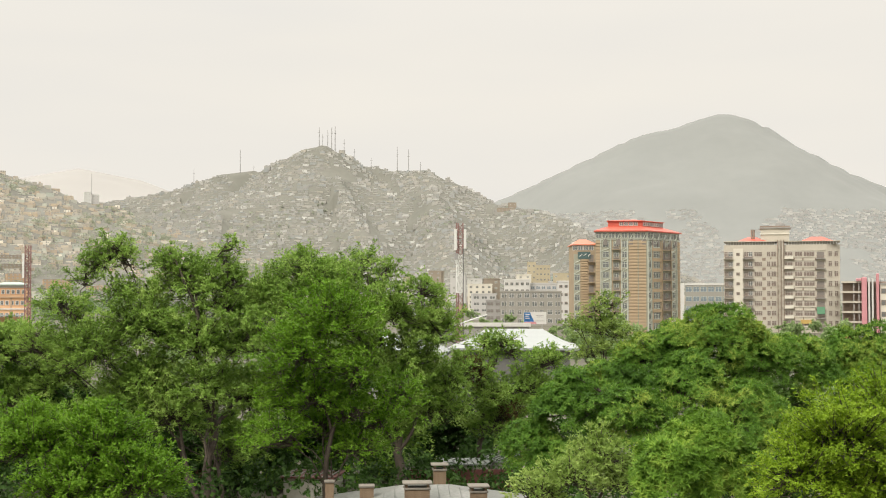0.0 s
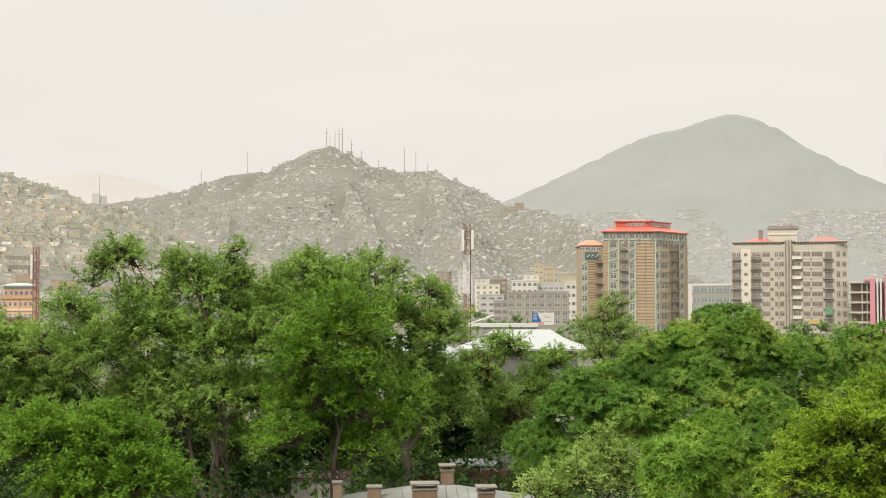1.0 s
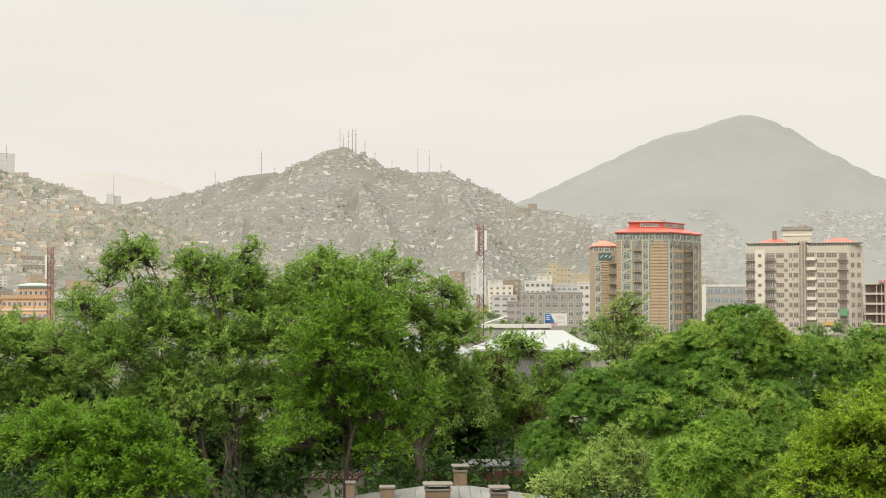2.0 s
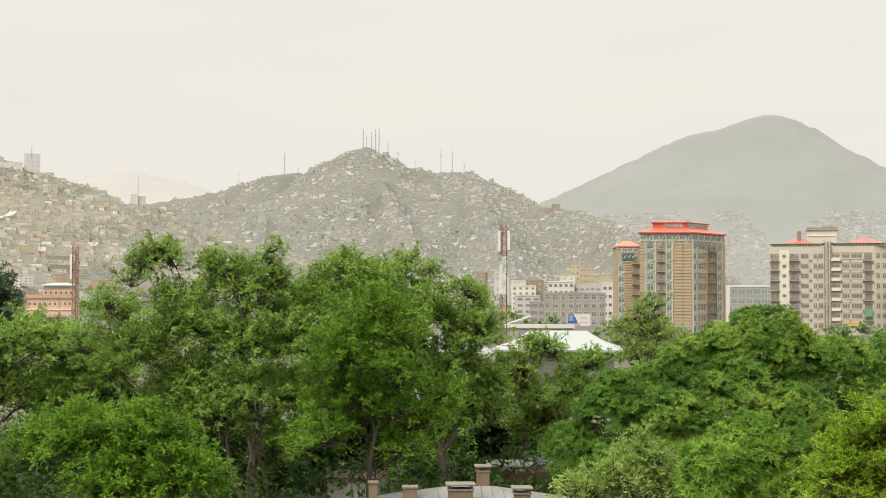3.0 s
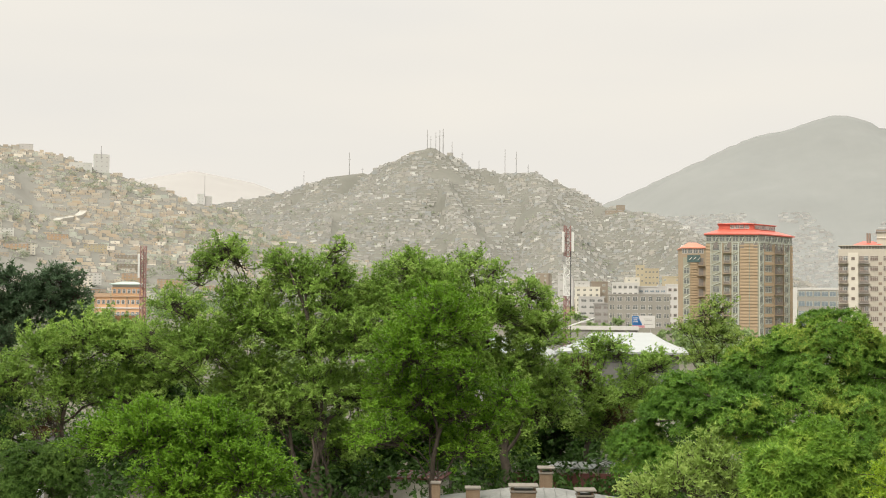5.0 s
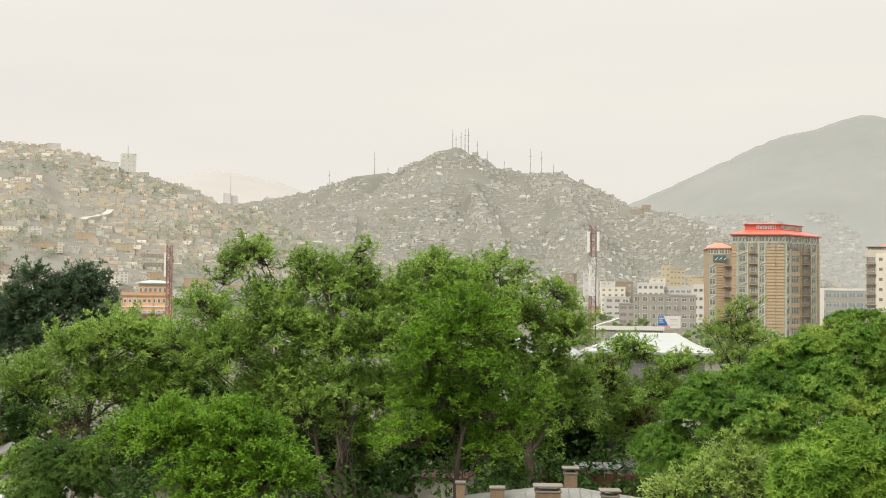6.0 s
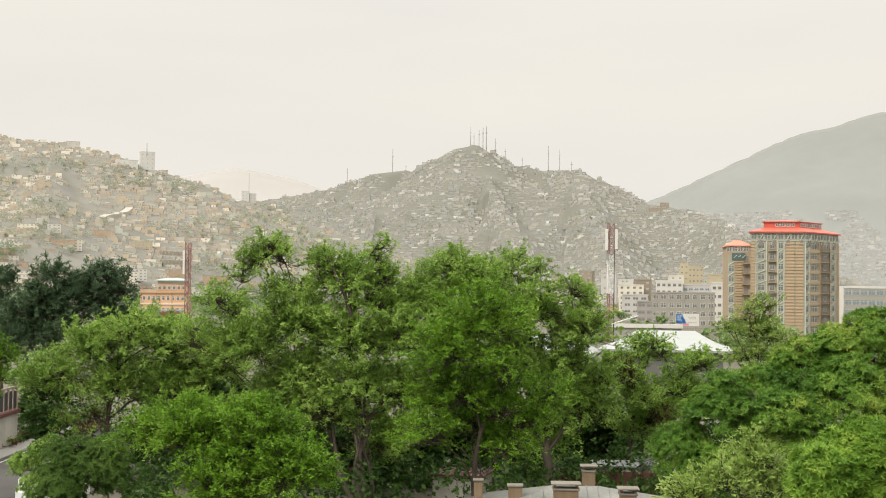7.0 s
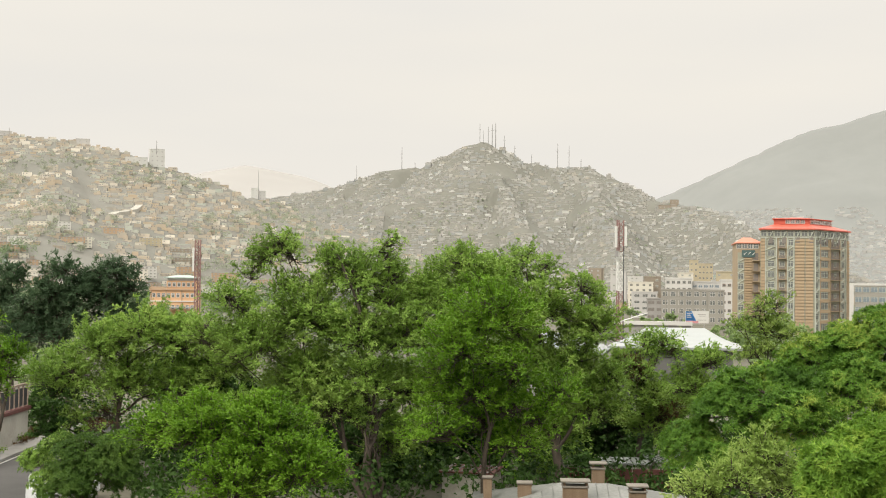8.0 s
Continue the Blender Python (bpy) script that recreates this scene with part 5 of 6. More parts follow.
def billboard():
    t = thing("billboard", (28.3, 400, -0.88), 2, "large roadside billboard, blue and white with a red foot", "billboard")
    t.location.z = 0
    z0 = 3.63
    for x in (-2.2, 2.2):
        part("post", rod((x, 0.2, 0), (x, 0.2, z0 + 0.2), 0.16), M_CONCRETE, t)
    part("board", box(-3.5, 3.5, -0.1, 0.15, z0, z0 + 3.7), M_WHITE, t)
    bm = bmesh.new()
    curve = [(-3.4, 0.75), (-0.3, 0.75), (-0.6, 1.6), (-1.2, 2.6), (-1.5, 3.6), (-3.4, 3.6)]
    f = bm.faces.new([bm.verts.new((x, -0.112, z0 + z)) for x, z in curve])
    bmesh.ops.solidify(bm, geom=[f], thickness=0.008)
    part("blue_field", bm, M_BLUE, t)
    part("red_strip", box(-3.4, 0.4, -0.116, -0.101, z0 + 0.06, z0 + 0.72), M_PINK, t)
    for k, (x, w, z) in enumerate(((-3.1, 1.6, 2.9), (-3.1, 1.2, 2.3), (-3.1, 1.4, 1.7))):
        part("text_bar", box(x, x + w, -0.13, -0.121, z0 + z, z0 + z + 0.22), M_WHITE, t)
    for x, w, z in ((0.2, 2.4, 2.6), (0.5, 2.0, 2.1), (0.2, 2.6, 0.9)):
        part("text_bar", box(x, x + w, -0.112, -0.101, z0 + z, z0 + z + 0.18), M_CONCRETE, t)


billboard()


def lattice_mast(name, at, height, width, bands, label, panels, fine=1.0):
    """A three-legged lattice mast; bands: colour by height share."""
    t = thing(name, at, 12, label, "mast", "masts")
    legs = [(width * 0.58 * math.cos(a), width * 0.58 * math.sin(a)) for a in (math.radians(90), math.radians(210), math.radians(330))]
    for lo, hi, mat in bands:
        z0, z1 = lo * height, hi * height
        bm = bmesh.new()
        for x, y in legs:
            rod((x, y, z0), (x, y, z1), 0.10 * fine, bm, 5)
        n = max(1, round((z1 - z0) / (width * 1.1)))
        for k in range(n):
            za, zb = z0 + (z1 - z0) * k / n, z0 + (z1 - z0) * (k + 1) / n
            for i in range(3):
                a, b = legs[i], legs[(i + 1) % 3]
                if k % 2:
                    a, b = b, a
                rod((*a, za), (*b, zb), 0.055 * fine, bm, 4)
                rod((*a, za), (*b, za), 0.05 * fine, bm, 4)
        part("lattice", bm, mat, t)
    for x, z0, z1 in panels:
        part("antenna_panel", box(x - 0.2, x + 0.2, -width * 0.75, -width * 0.75 + 0.15, z0, z1, bevel=0.03), M_MAST_WHITE, t)
        part("bracket", rod((x, -width * 0.7, (z0 + z1) / 2), (0, -0.1, (z0 + z1) / 2), 0.04), M_MAST_GREY, t)
    return t


M1 = 23.88
mast = lattice_mast("telecom_mast", (2.52, 200, 0), M1, 1.0, [(0, 0.55, M_MAST_RED), (0.55, 0.80, M_MAST_WHITE), (0.80, 1.0, M_MAST_RED)], "red and white lattice telecom mast with panel antennas", [(-0.75, M1 - 4.2, M1 - 1.0), (0.75, M1 - 4.0, M1 - 1.0)])
part("equipment_box", box(-0.9, -0.4, -0.9, -0.5, M1 - 5.6, M1 - 4.7), M_MAST_GREY, mast)
part("cable_run", rod((0.5, -0.4, 1), (0.5, -0.4, M1 - 4.0), 0.07), M_DARK, mast)
M2 = 22.61
lattice_mast("telecom_mast", (-83.02, 260, 0), M2, 1.1, [(0, 1.0, M_MAST_RED)], "hazy red lattice mast with a white antenna", [(-0.85, M2 - 6.5, M2 - 1.6)], 1.3)

# masts on the hilltops
for x, y, base, tip, thick, d in (((-266.54, 2790, 331.69) + (40, 0.8, 0)), ((-259.24, 2790, 331.69) + (26, 0.6, 0)), ((-248.28, 2790, 329.25) + (36, 0.8, 0)), ((-239.75, 2790, 326.8) + (44, 1.0, 0)), ((-232.44, 2790, 323.14) + (50, 1.1, 0)), ((-212.94, 2790, 313.38) + (33, 0.8, 0)), ((-191.02, 2790, 303.61) + (20, 0.7, 0)),
                                  ((-153.93, 2780, 284.34) + (20, 0.6, 0)), ((-97.81, 2770, 271.25) + (56, 0.8, 0)), ((-73.39, 2760, 270.32) + (50, 0.8, 0)), ((-47.95, 2750, 271.79) + (20, 0.8, 0)), ((-436.61, 2790, 270.68) + (52, 0.9, 0)), ((-536.18, 2790, 247.52) + (34, 0.6, 0)), ((-407.45, 2790, 276.77) + (12, 0.6, 0))):
    h = thing("hilltop_mast", (x, y, base - 6), 0, "thin hazy radio mast on the hilltop", "mast", "hilltop masts")
    part("pole", rod((0, 0, 0), (0, 0, tip + 6), thick, None, 6, thick * 0.6), M_MAST_GREY, h)
    part("cross_arm", rod((-2.5, 0, tip * 0.7 + 6), (2.5, 0, tip * 0.7 + 6), thick * 0.5, None, 5), M_MAST_GREY, h)

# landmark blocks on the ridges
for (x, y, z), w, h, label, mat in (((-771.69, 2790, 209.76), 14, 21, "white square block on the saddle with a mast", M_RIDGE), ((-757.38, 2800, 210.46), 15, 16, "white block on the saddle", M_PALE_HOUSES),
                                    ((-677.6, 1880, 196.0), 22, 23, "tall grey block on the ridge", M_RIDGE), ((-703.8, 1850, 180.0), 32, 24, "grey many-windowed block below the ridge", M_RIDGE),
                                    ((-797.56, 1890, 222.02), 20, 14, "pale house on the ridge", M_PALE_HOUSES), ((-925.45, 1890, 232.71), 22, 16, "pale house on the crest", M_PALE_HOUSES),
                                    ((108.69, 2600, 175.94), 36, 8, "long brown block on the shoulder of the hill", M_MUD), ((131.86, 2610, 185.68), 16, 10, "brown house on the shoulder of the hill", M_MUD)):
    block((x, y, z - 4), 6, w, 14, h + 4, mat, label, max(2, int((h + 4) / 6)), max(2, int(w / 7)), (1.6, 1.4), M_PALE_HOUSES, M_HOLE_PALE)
for x, y, z, tall in ((-754.72, 2785, 228.85) + (42,), (-666.65, 1878, 215.34) + (16,), (-900.81, 1880, 240.14) + (12,)):
    h = thing("rooftop_mast", (x, y, z), 0, "thin mast on a ridge-top block", "mast", "hilltop masts")
    part("pole", rod((0, 0, -4), (0, 0, tall), 0.7, None, 6, 0.4), M_MAST_GREY, h)


def shed():
    """White hipped hall behind the trees."""
    t = thing("hall", (1.08, 155, 0), -4, "low grey hall with a flared white sheet-metal roof", "building")
    w, eave = 14.6, 6.55
    part("wall", box(0.3, w - 0.6, 0.5, 12, 0, eave - 0.05), M_SHED, t)
    part("roof", hip_roof(0, w, 0, 13, eave, 2.1, 3.8, 0.5, 0.35), M_SHEET, t)
    part("lamp", box(w - 2.6, w - 2.2, 0.2, 0.5, eave - 2.6, eave - 2.0), M_DARK, t)
    # second roof and the flat roof behind
    lo = part("rear_roof", box(-6, 9, 60, 85, 0, 7.68), M_CONCRETE, t)
    part("rear_roof_edge", box(-6.2, 9.2, 59.7, 60, 7.68 - 0.1, 7.68 + 0.5), M_WHITE, lo)
    side = part("side_roof", hip_roof(-14, -1, -2, 9, 5.88, 2.0, 3.0, 0.4), M_SHEET, t)
    part("side_wall", box(-13.7, -1.3, -1.7, 8.7, 0, 5.88 - 0.3), M_CONCRETE, side)


shed()
pole = thing("white_boom", (0.45, 172, 8.45), 0, "slanting white boom above the hall roof", "pole")
part("boom", rod((0, 0, 0), (5.38, 0, 1.79), 0.10, None, 8, 0.06), M_MAST_WHITE, pole)
part("post", rod((0.1, 0, -8.45), (0.1, 0, 0.1), 0.12), M_MAST_GREY, pole)


def red_roofed_house(at):
    t = thing("house", at, -10, "small plastered house with a pointed orange-red roof behind trees", "house")
    part("wall", box(-2.4, 2.4, -2.4, 2.4, 0, 5.6), M_PLASTER, t)
    part("roof", hip_roof(-2.4, 2.4, -2.4, 2.4, 5.9, 2.5, 2.4, 0.4), M_ORANGE_ROOF, t)
    part("eave_board", box(-2.7, 2.7, -2.7, 2.7, 5.6, 5.65), M_WHITE, t)
    for x in (-1.2, 1.2):
        window(t, x, 3.4, 1.1, 1.4, M_WHITE, M_GLASS, 2, y=-2.4)


red_roofed_house((46.3, 150, 0))


def orange_hall():
    z = 12.2
    t = thing("painted_hall", (-125.4, 350, 0), 12, "orange painted hall with white window rows and a pale teal roof", "building")
    part("wall", box(0, 13.0, 0, 10, 0, z), M_ORANGE, t)
    part("upper_wall", box(4.4, 12.6, 1.0, 9, z, z + 2.4), M_ORANGE, t)
    part("attic", box(4.6, 12.4, 1.2, 8.8, z + 2.4, z + 3.1), M_WHITE, t)
    part("roof", hip_roof(4.2, 12.8, 0.8, 9, z + 3.3, 0.7, 2.5, 0.5), M_TEAL, t)
    part("terrace_wall", box(-0.2, 4.3, -0.2, 0.1, z, z + 0.7), M_PEACH_WALL, t)
    part("cornice", box(-0.3, 13.3, -0.4, 10.2, z - 0.3, z), M_PEACH_WALL, t)
    part("string_course", box(-0.2, 13.2, -0.3, 0, z - 3.5, z - 3.2), M_WHITE, t)
    for x in (0.15, 4.3, 8.6, 12.6):
        part("pilaster", box(x, x + 0.35, -0.2, 0, 0, z - 0.3), M_PEACH_WALL, t)
    for row, zz in enumerate((z + 0.7, z - 2.3, z - 5.6)):
        for i in range(9 if row else 6):
            window(t, (1.1 if row else 5.2) + i * 1.32, zz, 0.8, 1.2, M_WHITE, M_GLASS, 1, y=0.0 if row else 1.0)
    part("porch_roof", box(-1.5, 12, -6, -0.5, 7.0, 7.3), M_SHEET, t)
    for x in (-1.3, 11.8):
        part("porch_post", box(x - 0.15, x + 0.15, -5.8, -5.5, 0, 7.0), M_WHITE, t)


orange_hall()

# ---------------------------------------------------------------- low house with chimneys
R0 = (-1.82, 66, 3.59)


def garden_house():
    t = thing("house", (R0[0], R0[1], 0), 4, "low old house with weathered tin roof and brick chimneys", "house")
    ridge = R0[2]
    eave = ridge - 1.35
    x0, x1, y0, y1 = -4.2, 6.0, -6.5, 3.2
    part("wall", box(x0, x1, y0, y1, 0, eave - 0.26), M_PLASTER, t)
    roof = part("roof", hip_roof(x0, x1, y0, y1, eave, 1.35, 3.9, 0.5), M_TIN, t)
    # standing seams down the front, laid on the slope
    ym = (y0 + y1) / 2
    for k in range(19):
        x = x0 + 0.3 + k * (x1 - x0 - 0.6) / 18
        run = min(1.0, (x - x0 + 0.5) / 4.4, (x1 + 0.5 - x) / 4.4)
        a = (x, y0 - 0.5, eave + 0.02)
        b = (x, y0 - 0.5 + (ym - y0 + 0.5) * run, eave + 1.35 * run + 0.02)
        part("seam", rod(a, b, 0.025, None, 4), M_TIN, roof)
    return t


def chimney(at, w, d, h, cap, label="sandy brick chimney with a raised mortar cap"):
    """A stack with a collar, four stubs and a slab, standing in the roof."""
    t = thing("chimney", at, 4, label, "chimney", "chimneys")
    part("shaft", box(-w / 2, w / 2, -d / 2, d / 2, -0.9, h, bevel=0.02), M_BRICK, t)
    # courses of bricks, each a shade apart
    n = int(h / 0.085)
    for k in range(n):
        off = 0.012 if k % 2 else 0.006
        piece("brick_course", ("brick_course", round(w, 2), round(d, 2), k % 2), lambda: box(-w / 2 - off, w / 2 + off, -d / 2 - off, d / 2 + off, 0, 0.068), M_BRICK, t, (0, 0, k * 0.085))
    part("collar", box(-w / 2 - 0.06, w / 2 + 0.06, -d / 2 - 0.06, d / 2 + 0.06, h, h + 0.10, bevel=0.02), M_CAP, t)
    if cap:
        for sx in (-1, 1):
            for sy in (-1, 1):
                part("stub", box(sx * (w / 2 - 0.06) - 0.05, sx * (w / 2 - 0.06) + 0.05, sy * (d / 2 - 0.06) - 0.05, sy * (d / 2 - 0.06) + 0.05, h + 0.10, h + 0.26), M_BRICK, t)
        part("cap", box(-w / 2 - 0.13, w / 2 + 0.13, -d / 2 - 0.13, d / 2 + 0.13, h + 0.26, h + 0.34, bevel=0.02), M_CAP, t)
    return t


garden_house()
chimney((-0.18, 66.5, 3.4), 0.62, 0.62, 0.62, True)
chimney((-1.23, 62, 3.2), 1.15, 0.75, 0.55, True, "wide sandy brick chimney with a flat slab on stubs")
chimney((-3.71, 63.5, 3.07), 0.66, 0.6, 0.55, False, "squat brick chimney with a broken top")
chimney((1.68, 62, 3.05), 0.75, 0.7, 0.55, True)
chimney((-5.64, 65, 3.12), 0.42, 0.42, 0.5, False, "small weathered brick chimney under the branches")

# red garden fence and small sheet roofs behind the house
F0 = (0.94, 84, 1.31)
fence = thing("garden_fence", (F0[0], F0[1], 0), 2, "dark red painted sheet fence between the trees", "fence")
for k in range(16):
    piece("fence_panel", ("fence_panel",), lambda: box(0.02, 0.58, -0.03, 0.03, 0.1, 1.7, bevel=0.01), M_RUST, fence, (-3.2 + k * 0.6, 0, 0))
for k in range(9):
    piece("post", ("fence_post",), lambda: box(-0.05, 0.05, 0.04, 0.14, 0, 1.8), M_DARK, fence, (-3.2 + k * 1.2, 0, 0))
for (x, y, z), w, dd, turn, label in (((4.42, 88, 1.66), 2.6, 3.2, 18, "small shed with ribbed white sheet roof"), ((-7.92, 80, 1.76), 3.0, 3.0, -8, "small shed with rusty red sheet roof"), ((1.34, 86, 0.07), 3.0, 2.5, 5, "small shed with grey sheet roof")):
    sh = thing("garden_shed", (x, y, 0), turn, label, "shed", "sheds")
    zz = max(2.0, z)
    part("wall", box(-w / 2, w / 2, -dd / 2, dd / 2, 0, zz - 0.1), M_PLASTER, sh)
    rf = part("roof", box(-w / 2 - 0.2, w / 2 + 0.2, -dd / 2 - 0.2, dd / 2 + 0.2, zz - 0.1, zz), M_RUST if "rusty" in label else M_SHEET, sh)
    for k in range(8):
        part("rib", box(-w / 2 + k * w / 7.5, -w / 2 + k * w / 7.5 + 0.06, -dd / 2 - 0.2, dd / 2 + 0.2, zz, zz + 0.05), M_TIN, rf)

# ---------------------------------------------------------------- street and walled terrace
W0, W1 = Vector((-44.4, 84, 0.11)), Vector((-47.18, 103, -0.92))
run = W1 - W0
terrace = thing("terrace", (W0.x, W0.y, 0), math.degrees(math.atan2(run.y, run.x)), "stained concrete terrace wall with dark panelled railing", "wall")
L = math.hypot(run.x, run.y)
part("wall", box(0, L, 0, 0.4, 0, 2.7), M_PLASTER, terrace)
part("deck", box(0, L, 0.4, 9, 0, 2.65), M_CONCRETE, terrace)
part("coping", box(-0.1, L + 0.1, -0.25, 0.45, 2.7, 3.0, bevel=0.03), M_RUST, terrace)
n = int(L / 1.15)
for k in range(n + 1):
    piece("post", ("terrace_post",), lambda: box(-0.07, 0.07, 0.02, 0.16, 3.0, 4.75), M_BROWN_FRAME, terrace, (k * L / n, 0, 0))
for k in range(n):
    piece("railing_panel", ("railing_panel",), lambda: box(0.1, 1.02, 0.06, 0.11, 3.1, 4.55), M_DARK, terrace, (k * L / n, 0, 0))
part("top_rail", box(0, L, 0, 0.2, 4.75, 4.9), M_BROWN_FRAME, terrace)
S0 = Vector((-41.17, 78, -1.34))
street = part("road", box(-30, 40, -8.0, 0.6, -0.05, 0.03), M_ASPHALT)
street.matrix_world = pose(S0.x, S0.y, 0, 0, 0, math.degrees(math.atan2(run.y, run.x)))
tagged(street, "grey asphalt street below the terrace wall", "road", kind="structure")
line_ = part("road_line", box(-30, 40, 0.2, 0.34, 0.034, 0.038), M_WHITE)
line_.matrix_world = street.matrix_world.copy()
tagged(line_, "white painted edge line on the street", "road marking", kind="structure")
walkway = part("pavement", box(-30, 40, 0.6, 3.3, -0.05, 0.18), M_CONCRETE)
walkway.matrix_world = street.matrix_world.copy()
tagged(walkway, "worn concrete pavement along the terrace wall", "pavement", kind="structure")


VN = np.random.default_rng(61)
vine_spots = []
for k in range(70):
    p = street.matrix_world @ Vector((VN.uniform(0, 32), VN.uniform(1.6, 3.2), 0.1))
    vine_spots.append((p.x, p.y, 0.1))
shrubs("dry_vines", vine_spots, L_BROWN, "dry brown vines and litter along the terrace wall", 62, size=(0.25, 0.6), per=16, leaf=(0.22, 0.07))
shrubs("wall_creeper", vine_spots[::3], L_ELM, "green creeper at the foot of the terrace wall", 63, size=(0.3, 0.7), per=20, leaf=(0.16, 0.10))


def van(at, turn):
    t = thing("van", at, turn, "white minibus parked under a tree", "vehicle")
    body = part("body", box(-2.3, 2.3, -0.85, 0.85, 0.35, 1.1, bevel=0.12), M_CAR, t)
    part("cabin", box(-2.2, 1.55, -0.78, 0.78, 1.08, 1.85, bevel=0.16), M_CAR, t)
    for sy in (-1, 1):
        for k in range(3):
            part("side_window", box(-2.0 + k * 1.15, -1.0 + k * 1.15, sy * 0.79 - 0.015, sy * 0.79 + 0.015, 1.2, 1.65, bevel=0.01), M_DARK, t)
    part("windscreen", box(1.54, 1.58, -0.62, 0.62, 1.2, 1.7, bevel=0.01), M_DARK, t)
    for sx in (-1.45, 1.45):
        for sy in (-0.78, 0.78):
            wh = part("wheel", rod((sx, sy - 0.11, 0.34), (sx, sy + 0.11, 0.34), 0.34, None, 18), M_TYRE, t)
            part("rim", rod((sx, sy - 0.12, 0.34), (sx, sy + 0.12, 0.34), 0.19, None, 12), M_MAST_GREY, wh)
    for sy in (-0.6, 0.6):
        part("headlight", box(2.28, 2.33, sy - 0.15, sy + 0.15, 0.7, 0.88, bevel=0.015), M_SHEET, t)
    return t


V0 = (-32.01, 75, -0.11)
van((V0[0], V0[1], 0.03), 68)

# ---------------------------------------------------------------- middle-distance trees
TEMPLATES = []
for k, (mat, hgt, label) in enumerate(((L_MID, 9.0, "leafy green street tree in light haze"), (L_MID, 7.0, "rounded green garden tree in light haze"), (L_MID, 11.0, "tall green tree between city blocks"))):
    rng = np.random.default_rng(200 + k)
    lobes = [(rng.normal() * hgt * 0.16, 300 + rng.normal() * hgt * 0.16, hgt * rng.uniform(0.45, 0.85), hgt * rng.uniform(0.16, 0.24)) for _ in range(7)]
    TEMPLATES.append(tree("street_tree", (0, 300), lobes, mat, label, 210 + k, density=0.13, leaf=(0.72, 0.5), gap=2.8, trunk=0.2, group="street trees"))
rng = np.random.default_rng(5)
spots = []
for d0, d1, n in ((112, 150, 26), (165, 250, 34), (250, 400, 46)):
    for _ in range(n):
        d = rng.uniform(d0, d1)
        x = d * rng.uniform(-0.49, 0.36)
        if d < 250 and -0.03 * d < x < 0.108 * d:
            continue
        spots.append((x, d))
spots += [(d * u + 0.0, d) for u, d in ((0.26, 330), (0.285, 345), (0.30, 320), (0.31, 350), (0.27, 300), (0.10, 260), (0.115, 300), (0.095, 330), (0.085, 380), (0.12, 270), (0.135, 240), (0.15, 280), (0.17, 300), (0.19, 320), (0.04, 420), (0.02, 450), (0.113, 176), (0.118, 192), (0.111, 210), (0.122, 225), (0.03, 470), (0.042, 480), (0.052, 455), (0.034, 430), (0.062, 500), (0.022, 520))]
for k, (x, d) in enumerate(spots):
    s = rng.uniform(0.7, 1.0) * (0.8 if d < 160 else 0.9 if d < 250 else 0.58)
    c = copy_thing(TEMPLATES[k % 3], pose(x, d, 0, 0, 0, rng.uniform(0, 360)))
    c.scale = (s, s, s)
for k, t in enumerate(TEMPLATES):
    t.location, t.scale = ((-60, 255, 0), (-20, 300, 0), (70, 330, 0))[k], (0.6, 0.6, 0.6)

# ---------------------------------------------------------------- nearest houses of the slope and the town, one by one


def town_house(w, dep, floors, wall, label, rng):
    t = thing("town_house", (0, 400, -30), 0, label, "house", "town houses")
    h = floors * 3.0
    part("wall", box(-w / 2, w / 2, 0, dep, -3, h), wall, t)
    bm = box(-w / 2 - 0.3, w / 2 + 0.3, -0.4, dep + 0.3, h, h + 0.35)
    part("roof_slab", bm, M_CONCRETE, t)
    if rng.uniform() < 0.6:
        part("roof_room", box(-w * 0.1, w * 0.35, dep * 0.3, dep, h + 0.35, h + 2.9), wall, t)
    n = max(2, int(w / 3.6))
    for f in range(floors):
        for i in range(n):
            window(t, -w / 2 + (i + 0.5) * w / n, f * 3.0 + 0.9, 1.5, 1.5, M_FRAME, M_HOLE, 2)
    return t


HOUSES = []
rng = np.random.default_rng(9)
for w, dep, floors, wall, label in ((11, 9, 2, M_PEACH_WALL, "peach painted two-storey house with flat roof"), (9, 8, 1, M_MUD, "brown mud-brick house with flat roof"), (13, 9, 2, M_CREAM, "cream two-storey house with flat roof"),
                                    (10, 9, 3, M_CONCRETE, "grey concrete three-storey house"), (14, 9, 1, M_TAN, "long tan single-storey house"), (12, 9, 2, M_TEAL, "pale teal two-storey house"), (10, 8, 2, M_YELLOW_HOUSE, "ochre painted two-storey house")):
    HOUSES.append(town_house(w, dep, floors, wall, label, rng))
used = set()
for x, y, z in FORT_SPOTS[:150] + CITY_SPOTS[:140]:
    k = int(rng.choice(7, p=(0.24, 0.24, 0.15, 0.15, 0.12, 0.03, 0.07)))
    at = pose(x, y, z, 0, 0, math.degrees(math.atan2(-x, y)) + rng.normal() * 9)
    if k in used:
        copy_thing(HOUSES[k], at)
    else:
        used.add(k)
        HOUSES[k].matrix_world = at

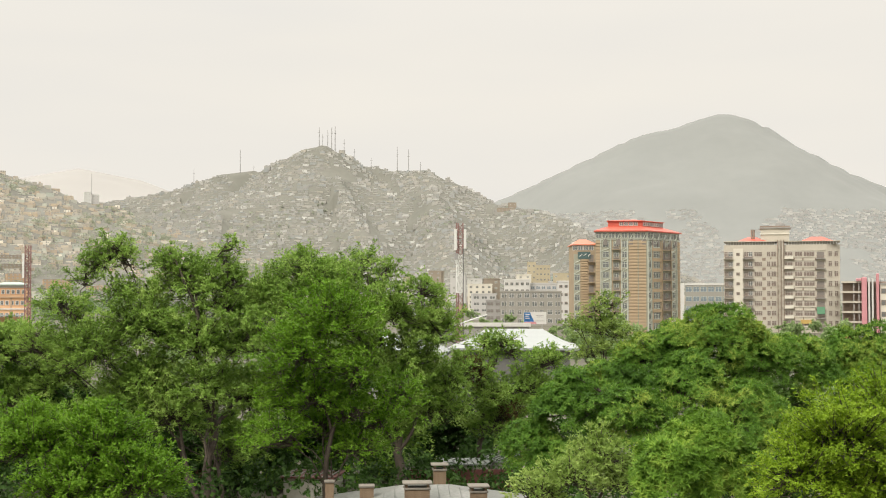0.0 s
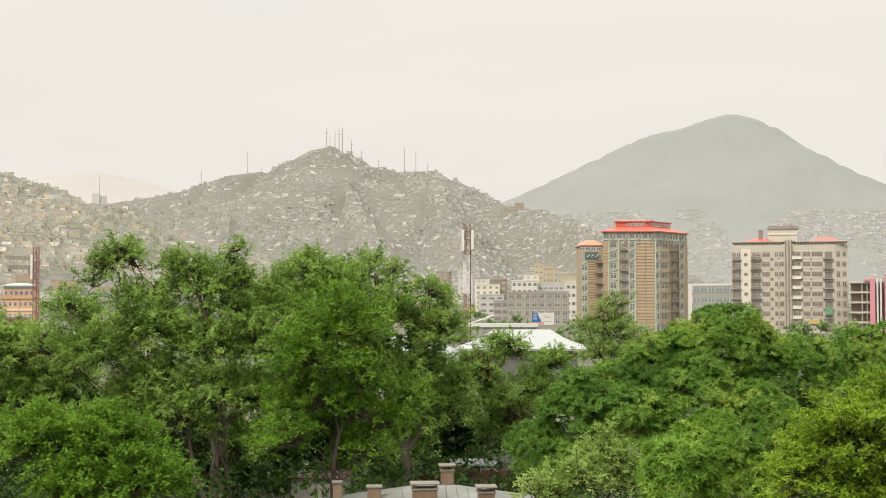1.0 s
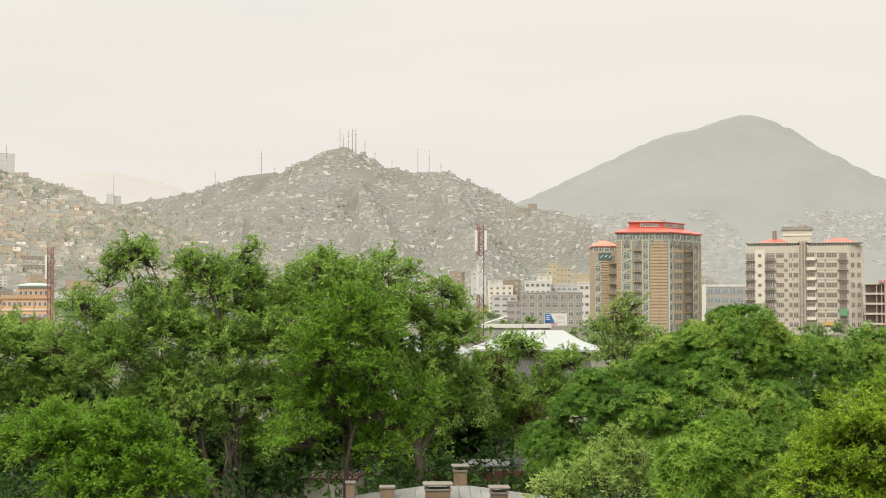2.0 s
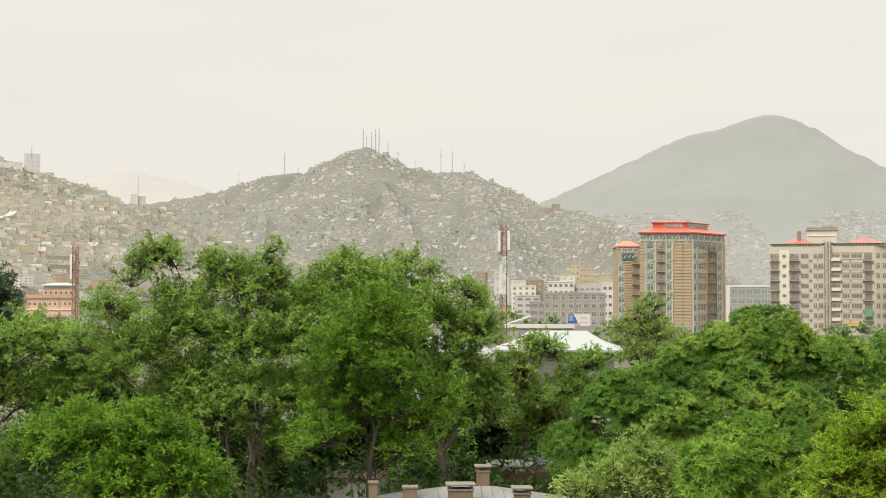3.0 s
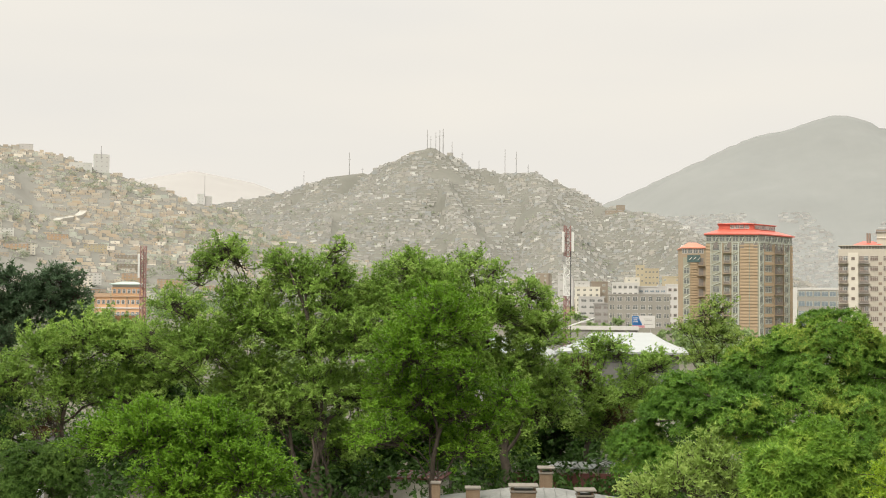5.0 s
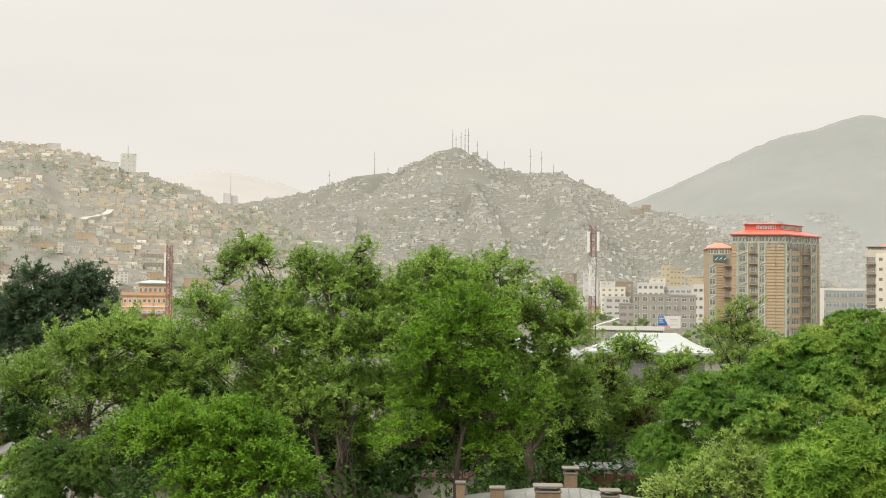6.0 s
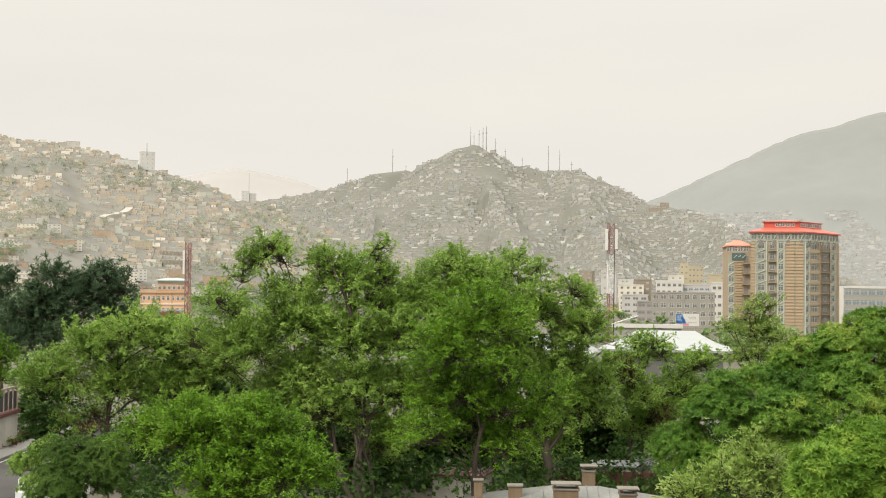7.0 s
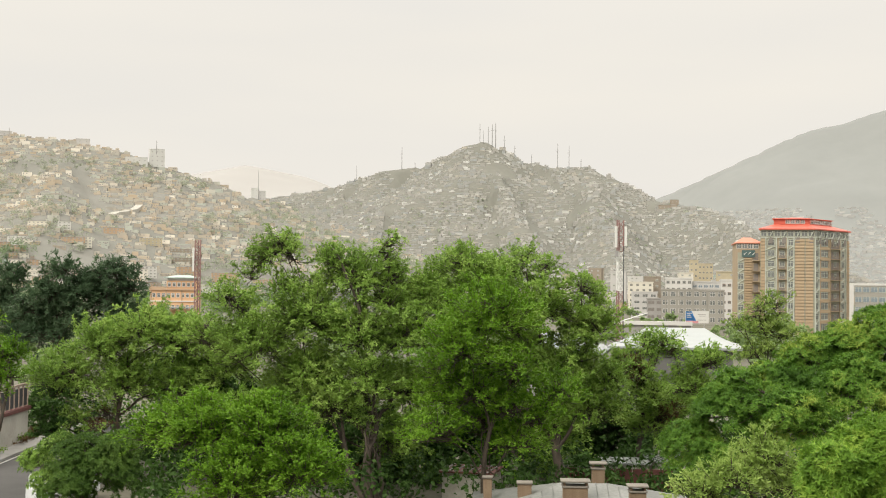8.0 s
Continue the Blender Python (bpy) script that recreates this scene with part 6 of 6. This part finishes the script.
# ---------------------------------------------------------------- larger blocks at the foot of the west slope
LR = np.random.default_rng(83)
for k in range(22):
    y = LR.uniform(1230, 1520)
    x = y * LR.uniform(-0.485, -0.27)
    z = float(FORT_HILL.height(np.array([x]), np.array([y]))[0])
    wall, label = ((M_CREAM, "cream two-storey block with flat roof on the slope"), (M_PEACH_WALL, "peach plastered block on the slope"), (M_WHITE, "white painted house on the slope"), (M_MUD, "brown brick block on the slope"), (M_TEAL, "pale teal long house on the slope"), (M_YELLOW_HOUSE, "ochre house on the slope"))[int(LR.choice(6, p=(0.27, 0.27, 0.12, 0.18, 0.08, 0.08)))]
    w, fl = LR.uniform(14, 30), int(LR.integers(1, 4))
    block((x, y, max(z, 0) - 3.0), LR.normal() * 6, w, 10, 3.2 * fl + 3.0, wall, label, fl + 1, int(w / 4), (1.8, 1.5), M_FRAME, M_HOLE, roof=M_CONCRETE)

# a pale concrete ramp climbing the slope
ry_ = np.linspace(1556, 1654, 15)
rx_ = -609 + 3.0 * np.sin((ry_ - 1556) / 30)
rz_ = FORT_HILL.height(rx_, ry_)
ramp_v = [(x + sx, y, z + dz) for dz in (-3.0, 3.8) for x, y, z in zip(rx_, ry_, rz_) for sx in (-5.0, 5.0)]
ramp_f = []
for i in range(14):
    a, b, o = 2 * i, 30 + 2 * i, 2
    ramp_f += [(b, b + 1, b + 1 + o, b + o), (a, b, b + o, a + o), (a + 1, a + 1 + o, b + 1 + o, b + 1)]
ramp_f += [(0, 1, 31, 30)]
tagged(link_mesh("ramp_road", mesh_from("ramp_road", ramp_v, ramp_f), M_PLASTER), "pale concrete ramp road climbing between houses", "road", kind="structure")

# ---------------------------------------------------------------- mixed blocks of the middle town
MR = np.random.default_rng(91)
for k in range(18):
    y = MR.uniform(760, 1350)
    x = y * MR.uniform(-0.05, 0.098)
    h = EYE + y * MR.uniform(0.003, 0.018)
    wall, label = ((M_CREAM, "cream town block with flat roof in haze"), (M_WHITE, "white town block with flat roof in haze"), (M_YELLOW_HOUSE, "ochre town block in haze"), (M_TAN, "tan town block in haze"), (M_PALE_HOUSES, "pale grey town block in haze"), (M_MUD, "brown town block in haze"))[int(MR.choice(6, p=(0.15, 0.06, 0.12, 0.22, 0.25, 0.20)))]
    w = MR.uniform(7, 14)
    block((x, y, 0), MR.normal() * 8, w, 10, h, wall, label, max(2, int(h / 3.4)), max(2, int(w / 3.8)), (1.6, 1.4), M_FRAME, M_HOLE, cut=5)
